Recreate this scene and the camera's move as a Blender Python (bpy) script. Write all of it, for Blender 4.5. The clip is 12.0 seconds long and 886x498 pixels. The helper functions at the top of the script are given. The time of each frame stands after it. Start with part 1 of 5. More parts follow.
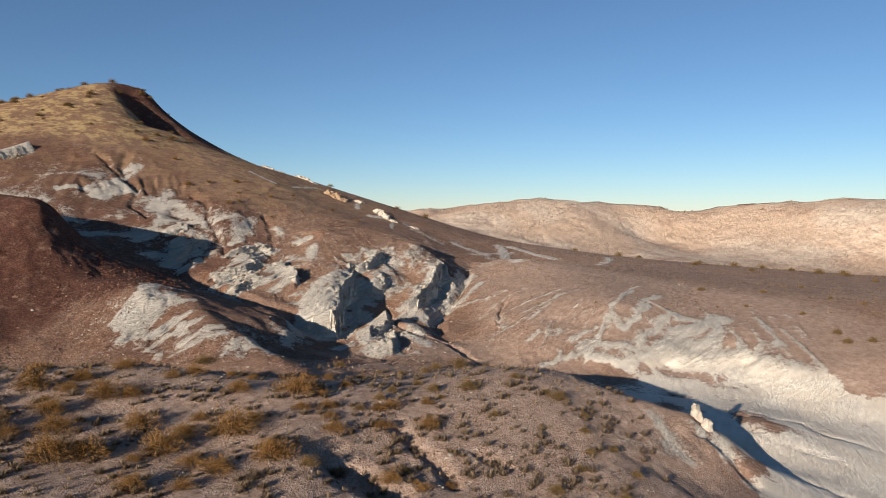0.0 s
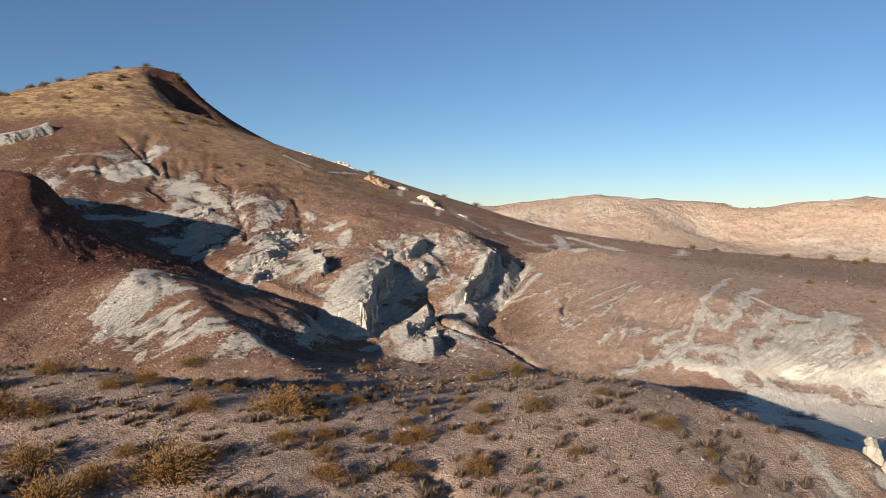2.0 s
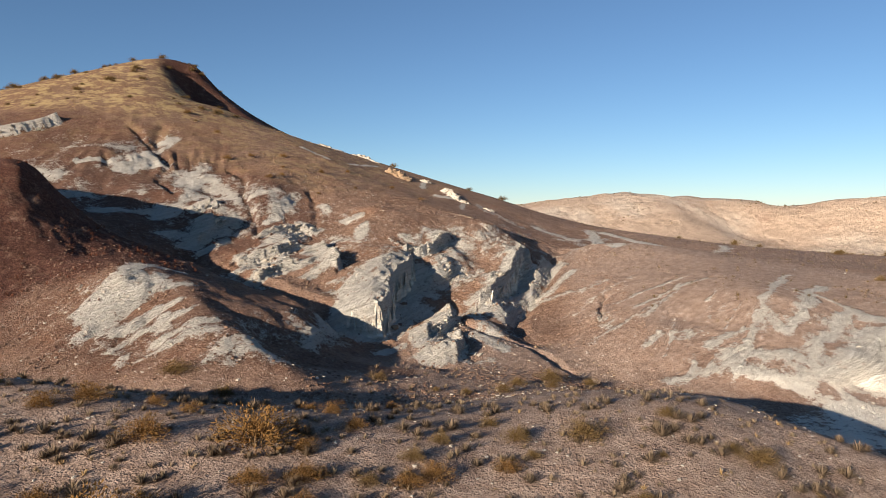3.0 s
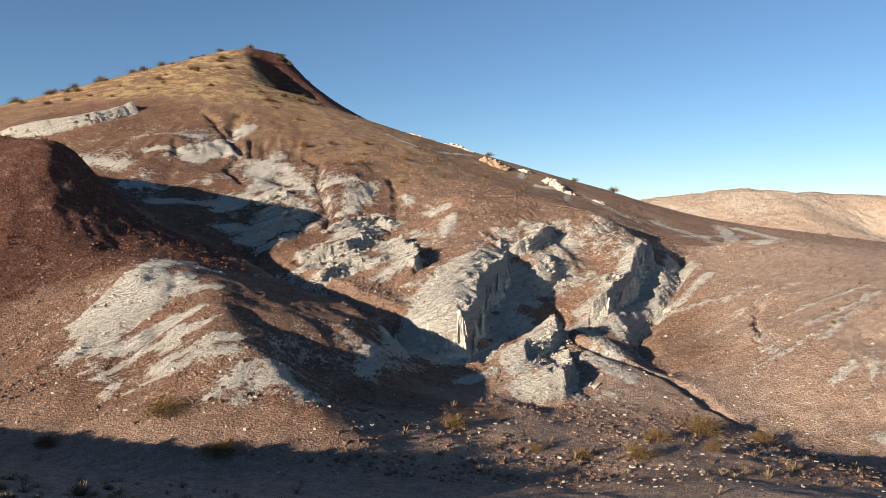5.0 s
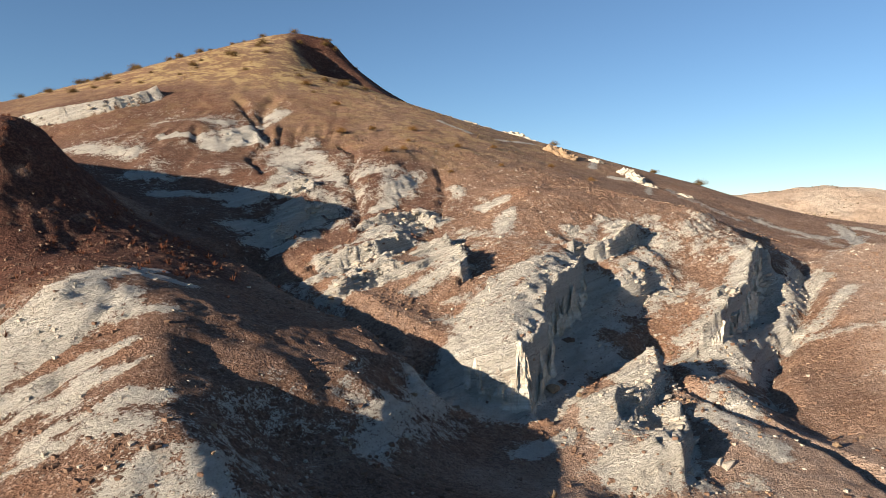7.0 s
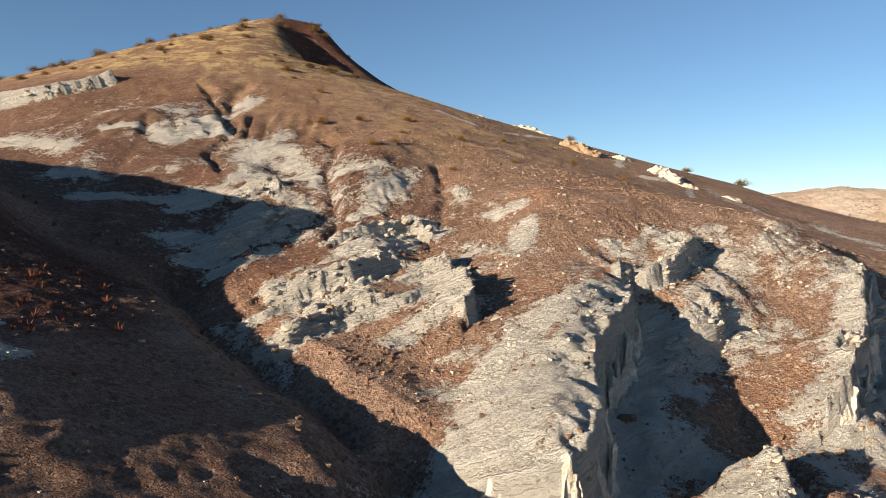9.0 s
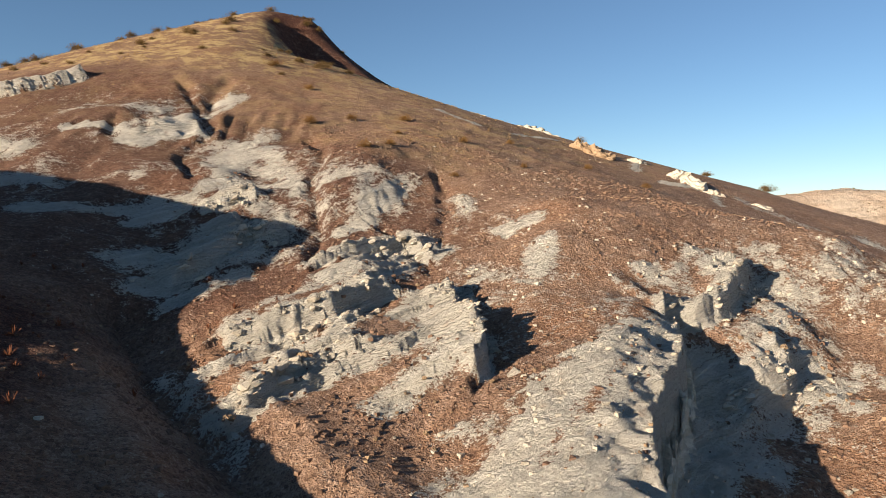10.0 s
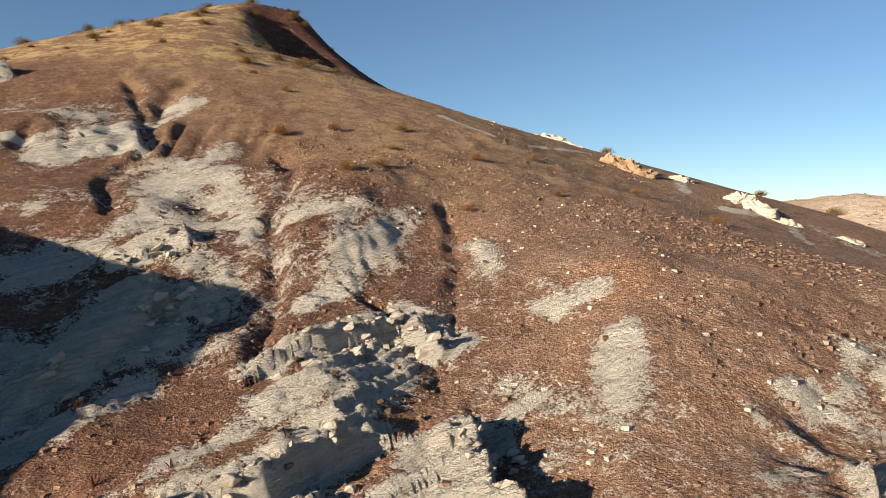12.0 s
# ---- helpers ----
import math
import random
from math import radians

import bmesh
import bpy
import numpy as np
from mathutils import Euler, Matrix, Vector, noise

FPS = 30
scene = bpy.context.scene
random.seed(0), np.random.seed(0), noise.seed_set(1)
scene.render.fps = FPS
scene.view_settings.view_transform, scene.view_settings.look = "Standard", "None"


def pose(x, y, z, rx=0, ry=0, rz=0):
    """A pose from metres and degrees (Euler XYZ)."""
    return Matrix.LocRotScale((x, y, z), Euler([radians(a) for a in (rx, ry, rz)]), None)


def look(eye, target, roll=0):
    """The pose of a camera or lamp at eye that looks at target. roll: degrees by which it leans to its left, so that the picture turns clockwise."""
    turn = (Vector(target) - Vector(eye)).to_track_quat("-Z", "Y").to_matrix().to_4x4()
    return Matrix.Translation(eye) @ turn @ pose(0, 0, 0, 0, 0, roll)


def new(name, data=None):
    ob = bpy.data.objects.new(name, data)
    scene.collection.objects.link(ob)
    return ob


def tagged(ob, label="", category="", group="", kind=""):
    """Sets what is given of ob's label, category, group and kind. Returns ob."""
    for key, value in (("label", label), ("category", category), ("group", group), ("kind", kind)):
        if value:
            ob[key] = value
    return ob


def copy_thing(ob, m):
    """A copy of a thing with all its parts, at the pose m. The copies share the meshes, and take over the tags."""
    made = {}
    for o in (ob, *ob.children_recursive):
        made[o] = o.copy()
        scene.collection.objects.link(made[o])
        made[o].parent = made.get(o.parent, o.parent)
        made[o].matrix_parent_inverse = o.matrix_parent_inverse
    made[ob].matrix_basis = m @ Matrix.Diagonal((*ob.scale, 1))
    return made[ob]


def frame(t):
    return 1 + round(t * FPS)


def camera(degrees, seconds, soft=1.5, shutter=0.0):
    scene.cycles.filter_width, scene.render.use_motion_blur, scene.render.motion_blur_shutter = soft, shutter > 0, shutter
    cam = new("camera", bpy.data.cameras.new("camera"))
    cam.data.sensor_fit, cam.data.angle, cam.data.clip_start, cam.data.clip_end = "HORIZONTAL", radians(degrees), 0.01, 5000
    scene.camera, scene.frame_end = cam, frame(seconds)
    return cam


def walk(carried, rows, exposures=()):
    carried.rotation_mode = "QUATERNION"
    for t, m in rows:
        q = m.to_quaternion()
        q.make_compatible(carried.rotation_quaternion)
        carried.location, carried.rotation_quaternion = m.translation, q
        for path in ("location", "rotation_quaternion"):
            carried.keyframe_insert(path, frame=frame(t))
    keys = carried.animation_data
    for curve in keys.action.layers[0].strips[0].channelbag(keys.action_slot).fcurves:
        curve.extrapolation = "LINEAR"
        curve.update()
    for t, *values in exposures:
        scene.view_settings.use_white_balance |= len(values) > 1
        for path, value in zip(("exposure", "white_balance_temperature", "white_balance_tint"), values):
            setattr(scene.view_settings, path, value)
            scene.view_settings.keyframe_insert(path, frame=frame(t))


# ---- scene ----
# the camera: seconds, place in metres, turn in degrees
cam = camera(65.2, 12.0, soft=0.6)
ROWS = [
    (0.0, 0.00, 0.00, 20.00, 87.01, 0.00, -0.00),
    (0.5, 0.05, 2.66, 19.45, 87.05, 0.08, 1.18),
    (1.0, 0.01, 5.30, 18.93, 87.06, 0.08, 2.25),
    (1.5, -0.05, 7.95, 18.43, 87.09, 0.11, 3.21),
    (2.0, -0.14, 10.59, 17.95, 87.11, 0.14, 4.18),
    (2.5, -0.27, 13.24, 17.54, 87.10, 0.20, 5.17),
    (3.0, -0.46, 15.91, 17.17, 87.10, 0.26, 6.27),
    (3.5, -0.71, 18.58, 16.90, 87.11, 0.34, 8.68),
    (5.5, -2.26, 29.04, 16.23, 87.19, 0.44, 15.89),
    (6.0, -2.85, 31.65, 16.13, 87.20, 0.42, 17.16),
    (6.5, -3.50, 34.22, 16.05, 87.20, 0.42, 18.44),
    (7.0, -4.21, 36.77, 16.03, 87.19, 0.43, 19.44),
    (9.0, -7.52, 46.77, 16.47, 87.25, 0.35, 19.67),
    (9.5, -8.45, 49.24, 16.77, 87.24, 0.32, 19.61),
    (10.0, -9.41, 51.69, 17.16, 87.25, 0.28, 19.56),
    (10.5, -10.38, 54.12, 17.63, 87.26, 0.22, 19.49),
    (11.0, -11.36, 56.54, 18.13, 87.27, 0.18, 19.44),
    (11.5, -12.37, 58.99, 18.63, 87.32, 0.14, 19.39),
    (12.0, -13.40, 61.41, 19.13, 87.35, 0.17, 19.34),
]
EXPOSURES = [(0.0, 0.64, 6350, 12), (2.5, 0.78, 6450, 12), (3.5, 0.87, 6550, 11), (5.5, 1.06, 6600, 10), (7.0, 1.12, 6700, 10), (12.0, 1.04, 7000, 10)]
walk(cam, [(t, pose(x, y, z, rx, ry, rz)) for t, x, y, z, rx, ry, rz in ROWS], EXPOSURES)

# ---- light ----
SUN_AZ, SUN_EL = 212.0, 13.3          # degrees clockwise from +y, and above the horizon
world = bpy.data.worlds.new("sky")
scene.world = world
world.use_nodes = True
wn = world.node_tree.nodes
sky = wn.new("ShaderNodeTexSky")
sky.sky_type, sky.sun_disc = "NISHITA", False
sky.sun_elevation, sky.sun_rotation = radians(SUN_EL), radians(SUN_AZ)
sky.altitude, sky.air_density, sky.dust_density, sky.ozone_density = 2100, 1.0, 0.0, 5.0
tone = wn.new("ShaderNodeMix")
tone.data_type, tone.blend_type = "RGBA", "MULTIPLY"
tone.inputs[0].default_value, tone.inputs[7].default_value = 1.0, (1.34, 1.13, 0.96, 1)
world.node_tree.links.new(sky.outputs[0], tone.inputs[6])
world.node_tree.links.new(tone.outputs[2], wn["Background"].inputs[0])
wn["Background"].inputs[1].default_value = 0.069
sun_data = bpy.data.lights.new("sun", "SUN")
sun_data.energy, sun_data.angle, sun_data.color = 5.0, radians(0.53), (1.0, 0.86, 0.70)
sun = new("sun", sun_data)
sun_from = Vector((math.sin(radians(SUN_AZ)) * math.cos(radians(SUN_EL)), math.cos(radians(SUN_AZ)) * math.cos(radians(SUN_EL)), math.sin(radians(SUN_EL))))
sun.matrix_world = look(sun_from * 100, (0, 0, 0))

# ---- noise on arrays ----
def hashed(ix, iy, seed):
    h = (ix.astype(np.int64) * 374761393 + iy.astype(np.int64) * 668265263 + seed * 974634223) & 0xFFFFFFFF
    h = ((h ^ (h >> 13)) * 1274126177) & 0xFFFFFFFF
    return ((h ^ (h >> 16)) & 0xFFFF).astype(np.float32) / 65535.0


def value_noise(x, y, seed=0):
    """Smooth noise from 0 to 1 with a cell of one unit."""
    ix, iy = np.floor(x), np.floor(y)
    fx, fy = (x - ix).astype(np.float32), (y - iy).astype(np.float32)
    fx, fy = fx * fx * (3 - 2 * fx), fy * fy * (3 - 2 * fy)
    a, b = hashed(ix, iy, seed), hashed(ix + 1, iy, seed)
    c, d = hashed(ix, iy + 1, seed), hashed(ix + 1, iy + 1, seed)
    return (a + (b - a) * fx) * (1 - fy) + (c + (d - c) * fx) * fy


def fbm(x, y, octaves, seed=0):
    """Layered noise about 0, roughly from -1 to 1."""
    total, amp = 0, 1.0
    for k in range(octaves):
        c, s = math.cos(0.6 * k), math.sin(0.6 * k)
        total = total + amp * (value_noise((x * c - y * s) * 2**k + 17.3 * k, (x * s + y * c) * 2**k + 5.1 * k, seed + k) * 2 - 1)
        amp *= 0.5
    return total / (2 - 2 * amp)


def ramp(v, low, high):
    v = np.clip((v - low) / (high - low), 0, 1)
    return v * v * (3 - 2 * v)


# ---- the lie of the land: crests, beds, feet and benches as lines of x, y, z ----
LINES = []


def line(*places, step=2.5):
    """A crest, bed, foot or bench that the land runs through."""
    places = np.array(places, float)
    for a, b in zip(places[:-1], places[1:]):
        n = max(1, int(np.linalg.norm(b - a) / step))
        LINES.extend(a + (b - a) * k / n for k in range(n))
    LINES.append(places[-1])


# near bench with the shrubs
line((-60, 12, 15), (-36, 16, 12.5), (-16, 16, 11.2), (-6, 17, 10), (4, 19, 8.6), (14, 18, 6))
line((-40, 28, 13.2), (-16.6, 29.2, 12), (-10.7, 26.6, 11), (-5, 27, 11), (-1.5, 27.2, 9.8), (3, 29, 9.9))
line((-40, 35, 12.6), (-24, 35, 12), (-15, 34.5, 12.4), (-6.8, 32.8, 11.7), (-0.8, 35.2, 11.1), (3.9, 37.6, 11.4), (8, 37.5, 10.6))
line((3, 29, 9.9), (6.7, 31.7, 9.9), (8, 37.5, 10.6), (7.5, 43, 9.8), (5, 48.2, 9))
line((8, 37.5, 10.8), (11, 36.6, 9.9), (13, 36.2, 9.4), (15, 35.2, 8.1))
line((9, 28, 8.4), (12, 31, 7.6), (15.5, 33, 6.8))
line((9, 42, 8.2), (13, 41, 6.7), (17, 38.5, 5.9))
line((-45, 41, 11), (-30, 42, 9.6), (-20, 42.5, 9.2), (-10, 43.5, 9.3), (-3, 47, 8.6))
# wash at the foot of it all
line((-8, 50, 8.9), (-5.9, 54.1, 8.4), (-3, 57, 8), (1.4, 55.6, 7.7), (5.3, 58, 7.2), (9.5, 53, 7), (14.1, 50, 6.7), (20, 43, 6.9), (28, 36, 4.6), (42, 26, 3.8), (80, 10, 2))
line((18.4, 56.3, 7.6), (24, 49, 6.3), (32, 42, 5.2), (48, 34, 4.6))
# left spur: dark hill, white knoll and its nose
line((-80, 64, 24), (-52, 63, 22.2), (-44, 62.3, 21.6), (-39.5, 62, 20.9), (-36.4, 62.3, 20.7), (-35.2, 62, 19), (-33.7, 61.4, 17.4), (-30, 60.2, 14.6), (-25.9, 58, 14.3), (-23.4, 53.6, 13.8))
line((-23.4, 53.6, 13.7), (-21.3, 53.6, 13), (-17.4, 53.6, 12.2), (-15.5, 55.4, 11.8), (-13.6, 55.2, 11.1), (-12.6, 53.6, 10), (-9.8, 51.4, 9.2))
line((-20.5, 54.9, 13.4), (-18.6, 53.2, 12.6), (-17.4, 51.6, 12.25), (-16.4, 50.5, 11.9), (-15.2, 49.5, 11.6), (-14.3, 48.8, 11.4), (-13.7, 48.2, 11), (-12.1, 47.5, 10.4), (-11, 46.6, 10.2), step=0.9)
line((-19.3, 54.6, 12.9), (-17.6, 53.2, 12.2), (-16.4, 52.1, 11.75), (-15.4, 53, 11.6), (-15, 54.6, 11.7), (-14, 55, 11.3), (-13.3, 55, 10.9), step=1.2)
line((-17.8, 55, 12.3), (-15.8, 56.2, 11.8), (-14.2, 56.6, 11.4), step=1.2)
line((-14.6, 51.5, 10.5), (-13.6, 51.4, 10), (-12.4, 50.4, 9.7), (-11.4, 49, 9.6), (-10.6, 50.4, 9.3), step=1.2)
line((-48, 58, 20), (-40, 57.5, 17.4), (-36, 55, 14.5), (-32.6, 53.6, 13), (-30.2, 55.4, 13.5), (-27.5, 56, 14))
line((-33, 49, 11.6), (-26.3, 48.9, 10.5), (-22.3, 49.3, 11.1), (-18.9, 50.4, 11.8), (-16, 51.4, 11.8))
line((-20.4, 48.6, 10.5), (-18.6, 47.6, 10.3), (-15, 45.6, 10.3))
line((-26.3, 53, 12.5), (-23.6, 52.6, 12.8), (-22, 52.2, 12.4))
# bed of the shaded gully
line((-6, 50.8, 8.6), (-10.8, 54.5, 9), (-12.9, 57, 10.2), (-13.8, 60, 11.2), (-16, 62.5, 11.4), (-18.4, 64, 12), (-22.4, 67.6, 12.6), (-27.2, 72, 13.8), (-30.3, 72.6, 14.8), (-37.3, 76.3, 17.3), (-43, 79, 18.6), (-52, 80, 20.5), (-64, 82, 22.5))
line((-20.5, 61, 12.4), (-25.4, 65.2, 13.6), (-29.3, 66.5, 14.7), (-34, 68.6, 16), (-38, 71.5, 17.3), (-45, 74.5, 18.6))
line((-36.4, 62.3, 20.7), (-36.9, 64.4, 21), (-41, 67.5, 21.1), (-47, 70, 22.1), (-58, 71.5, 23), (-80, 73, 24))
# white cliff: dip slope, brink and foot
line((-11, 76, 13.9), (-10.2, 74, 13.7), (-9.9, 71.6, 13.4), (-10.3, 69.4, 13.1), (-10.6, 67.8, 12.7), (-10.5, 66.2, 12.2), (-10, 64.3, 11.9), (-9.9, 62.6, 11.6), (-10.3, 61.8, 11.3), (-11.2, 61.6, 11), (-12.2, 61.6, 10.6), step=1)
line((-8.3, 75, 13.1), (-8.5, 72, 11.2), (-8.7, 69.4, 10.8), (-8.9, 67.4, 10.5), (-8.9, 65.4, 10.1), (-8.5, 63.4, 9.9), (-8.7, 61.2, 9.5), (-9.5, 60, 9.1), (-10.9, 59.8, 9.2), (-12, 59.8, 9.3), step=1)
line((-7.4, 70, 10.3), (-7.5, 66, 9), (-7.5, 62, 9.4), (-8, 59, 8.7), (-9.4, 58, 8.7), (-11, 58, 8.8), step=1.5)
line((-16.4, 68.3, 12.3), (-14, 65.5, 11.5), (-13.1, 63.6, 11.3), (-12.6, 61.6, 10.6), step=1.5)
line((-12.4, 58.9, 9.7), (-13.6, 60.6, 10.1), (-15.3, 62.4, 11.7), (-17.2, 63.6, 11.9), (-19.5, 66.2, 12.4), step=1.5)
# low white mound in the wash
line((-5.4, 67.3, 9.3), (-5.2, 65.4, 10), (-5.2, 62, 8.1), (-5.3, 58.4, 8.8), (-5.5, 56.6, 7.9), step=1)
line((-6.6, 66, 9.7), (-6.6, 61, 9.1), (-6.8, 57.2, 8.3), step=1.5)
line((-2.1, 65.6, 9.1), (-3, 61, 8.5), (-3.4, 58.4, 8), step=1.5)
line((-2, 67.5, 8.8), (-0.8, 63, 8.4), (0.6, 59.5, 7.9), (2.4, 57.4, 7.5), step=1.5)
# right-hand gully bed, and the hollow below the notch
line((3, 57.5, 7.4), (1.8, 61, 7.9), (0.6, 65, 7.7), (0, 71, 9), (0.8, 75, 9.4), (1.6, 79, 11.2), (2.6, 86, 12.5), (6, 96, 13.2))
line((-5.9, 68, 9.1), (-6.6, 71, 10.4), (-6.2, 73.2, 10.7), (-6, 76, 11.6), (-6.6, 79.6, 14), step=1.5)
# second cliff
line((-3.3, 70, 9.3), (-2.6, 73, 10.9), (-1.5, 76, 10.4), (-1.4, 78.8, 12), (-1.9, 81.5, 13.6), (-3.6, 84.6, 15.8), step=1.2)
line((-0.9, 72.6, 9.2), (-0.4, 75.2, 10.2), (0.1, 78.6, 11.5), (0.1, 82, 12.6), (0.8, 86, 13.6), step=1.2)
line((-4.5, 79.4, 12.6), (-4.2, 76.4, 11), (-3.8, 73.4, 11.1), step=1.5)
line((-7.2, 82.6, 15.3), (-4.7, 83, 15.4), (-3.2, 82, 14.3))
line((-8.9, 78.6, 14.2), (-8.1, 80.6, 14.6), (-7.2, 82.6, 15.1), step=1)
line((-8.3, 76, 13.4), (-7.2, 78.6, 13.7), (-6.1, 81, 13.9), step=1)
# broad brown spur of the main hill
line((-9, 78, 13.8), (-10.8, 75, 14.2), (-13.4, 75.8, 14.5), (-16, 76.7, 14.9), (-18.2, 74.7, 13.6), (-16.3, 72.4, 13.3), (-13, 71.6, 13.3))
line((-3.6, 85, 16.2), (-8.1, 85.7, 16.9), (-12.6, 81.7, 16.9), (-14.8, 79.6, 16.5), (-16.7, 80.7, 16.2), (-20.7, 80, 15.5), (-20.7, 77, 15), (-19.4, 75.2, 14.3))
line((-10.2, 87.7, 17.5), (-14.8, 83.1, 17.8), (-20.1, 84.6, 17.4), (-22.5, 88.5, 19.3), (-24.4, 83, 17.3), (-22.8, 78.7, 15.6))
line((-13.2, 91, 18.3), (-18.3, 91.4, 19.6), (-20.6, 91.8, 20.1), (-23.5, 90.8, 20.6), (-27.3, 89, 21.4), (-25.8, 83.3, 18.6))
line((-21.7, 76, 15.2), (-25.7, 75.4, 14.5), (-27, 79.4, 15.8), (-26.2, 77.6, 15.6))
line((-26.6, 73, 14.2), (-27.9, 76.4, 15.3), (-29.6, 79.6, 16.5), (-31.5, 81.5, 18.1), step=1.2)
line((-19.8, 71.6, 13.4), (-18, 70.7, 13.2), (-16.6, 72.4, 13))
line((-22.8, 72, 13.8), (-21.2, 70.4, 12.9), (-18.8, 69.4, 12.6), (-16.4, 68.3, 12.6))
# amphitheatre and its spurs
line((-29.1, 75.7, 15.2), (-30.8, 79.2, 16.8), (-30.4, 81, 17.7), (-33, 86.3, 19.3), (-32.9, 89, 21.3), (-33.4, 92.6, 22), (-34.1, 94.6, 23.3))
line((-28.6, 73.6, 14.1), (-37, 80.6, 18), (-38.1, 81.2, 18.8), (-39, 84, 20.2), (-41.9, 80.4, 18.7))
line((-34.6, 84.7, 19.8), (-36.7, 87.1, 20.5), (-42.8, 89.7, 23.2), (-45.1, 96, 25.8))
line((-40.1, 78.1, 17.9), (-50, 84, 22), (-62, 86, 23.5), (-80, 86, 25))
line((-43, 88.4, 22.3), (-46.2, 87.5, 23.5), (-47.1, 89.8, 24.8), (-45, 93, 24.4), (-43.6, 96.7, 25.6))
line((-70, 89, 25.6), (-65.2, 89.6, 26.3), (-58, 92, 26.9), (-52, 92.5, 25.7), (-48, 94, 26))
line((-80, 95, 28.4), (-68, 95, 28.4), (-62.5, 97, 28.9), (-58, 98.6, 29.9), (-50, 100, 29.2), (-44, 101, 28.2))
# upper hill, cap and shoulder ridges
line((-100, 104, 29.5), (-84, 108, 33.2), (-70.4, 110, 35.4), (-52.3, 109.8, 33.8), (-38, 107, 28.2), (-27, 106.4, 24.9), (-18.2, 107, 21.7), (-10, 106.6, 19.3), (-5.4, 105.9, 17.7), (3.1, 104.7, 14.7), (8, 102, 13.6))
line((-51.8, 115.2, 34.9), (-54.6, 120.8, 37), (-58.8, 127, 41), (-60.5, 132, 44.4), (-60, 134, 45))
line((-54.6, 120.8, 37), (-51, 118, 34.9), (-45.9, 121.8, 33.6))
line((-59.2, 129, 42.2), (-55.4, 128.6, 38.4), (-51, 128.4, 36), (-46, 128, 33.5))
line((-54.6, 120.8, 37), (-51.8, 122, 35), (-49, 123.4, 34))
line((-60, 134, 45), (-57.4, 135, 44.4), (-56.2, 135.6, 42), (-53.4, 136.3, 38.6), (-48.6, 135, 35.3), (-41.9, 126.2, 31.1), (-33, 124, 28.4), (-23.4, 123.6, 25.6), (-19, 123, 24.2), (-14, 122, 22.6), (-9, 121, 21), (-4, 120.5, 19.5), (2, 120, 17.4), (8, 119, 15.7), (14.4, 117, 14.6))
line((-18, 115, 22.9), (-8.3, 110, 19.6))
line((-45.9, 121.8, 33.7), (-41.9, 119, 31.8), (-34, 112, 28.4))
line((-60, 134, 45), (-66, 134, 44.8), (-76, 129, 41.2), (-92, 122, 35.6), (-120, 114, 28))
line((-66, 150, 40), (-50, 152, 33), (-30, 150, 25), (-5, 145, 18), (20, 150, 11))
line((-8.3, 110, 19.6), (-2, 113, 17.9), (6, 114, 15.7), (14.4, 114, 14.6), (22, 120, 13.6))
# right-hand hill and the flat behind it
line((4.6, 92, 13.4), (7, 90, 13.9), (10.9, 86.5, 14.1), (16, 80, 13.1), (22, 75, 12.4), (28.4, 71.3, 11.9), (40, 66, 11.2), (60, 62, 11))
line((5.4, 83.6, 12.4), (3.6, 76, 10.8), (3.4, 70.1, 9), (5.4, 67.3, 9.8), (8.6, 62.6, 9.7), (11.6, 58.6, 8.4), (15, 57, 8.6))
line((8.2, 76.9, 11.8), (10.4, 68, 11), (10.5, 64, 9.9))
line((14, 74, 12.4), (16.4, 64.1, 11.8), (19, 60, 9.4), (18.4, 57, 8.7))
line((25, 67, 11.1), (22.5, 60.2, 10), (25.7, 54.3, 8.6), (28, 50, 7), (29, 46.5, 5.8))
line((34, 62, 10.6), (35, 54, 8.6), (37, 49, 7), (40, 44, 5.4))
line((24.5, 55.4, 7.8), (24, 52.5, 6.9), (25, 49, 6.3))
line((12.5, 100, 12.3), (25.3, 106.6, 12.2), (38, 95, 11.6), (38, 82, 11.5), (60, 80, 11.2), (100, 75, 11))
line((18, 135, 12.8), (40, 122, 11.4), (62, 100, 10.9), (95, 92, 10.6))
line((22, 175, 5), (60, 150, 3), (100, 125, 3), (150, 110, 4))
# low ground and far hills
line((-150, 60, 26), (-130, 20, 20), (-110, -60, 14), (0, -80, 8), (90, -50, 1), (160, 20, 3))
line((-150, 200, 26), (-80, 240, 16), (20, 260, 3), (120, 230, -1), (220, 200, -1), (330, 150, 0), step=12)
line((40, 345, 8), (82, 377, 17), (118, 390, 4), (160, 380, 6), (220, 340, 2), (300, 300, 2), step=12)
line((-60, 440, 17), (-12, 425, 21), (20, 420, 25.3), (60, 415, 27.6), (105, 420, 25.6), (150, 430, 22.6), step=12)
line((-60, 480, 10), (20, 475, 20), (105, 475, 20), (190, 470, 16), (260, 440, 18), step=15)
line((140, 430, 22.4), (190, 415, 24.2), (240, 400, 28.3), (300, 372, 31.5), (420, 310, 34), step=12)
line((210, 355, 12), (260, 330, 10), (330, 300, 14), step=12)
line((-600, 200, 40), (-500, 600, 30), (0, 700, 16), (500, 600, 14), (800, 200, 18), (700, -400, 8), (0, -600, 8), (-600, -400, 20), step=60)
LINES = np.array(LINES, np.float32)


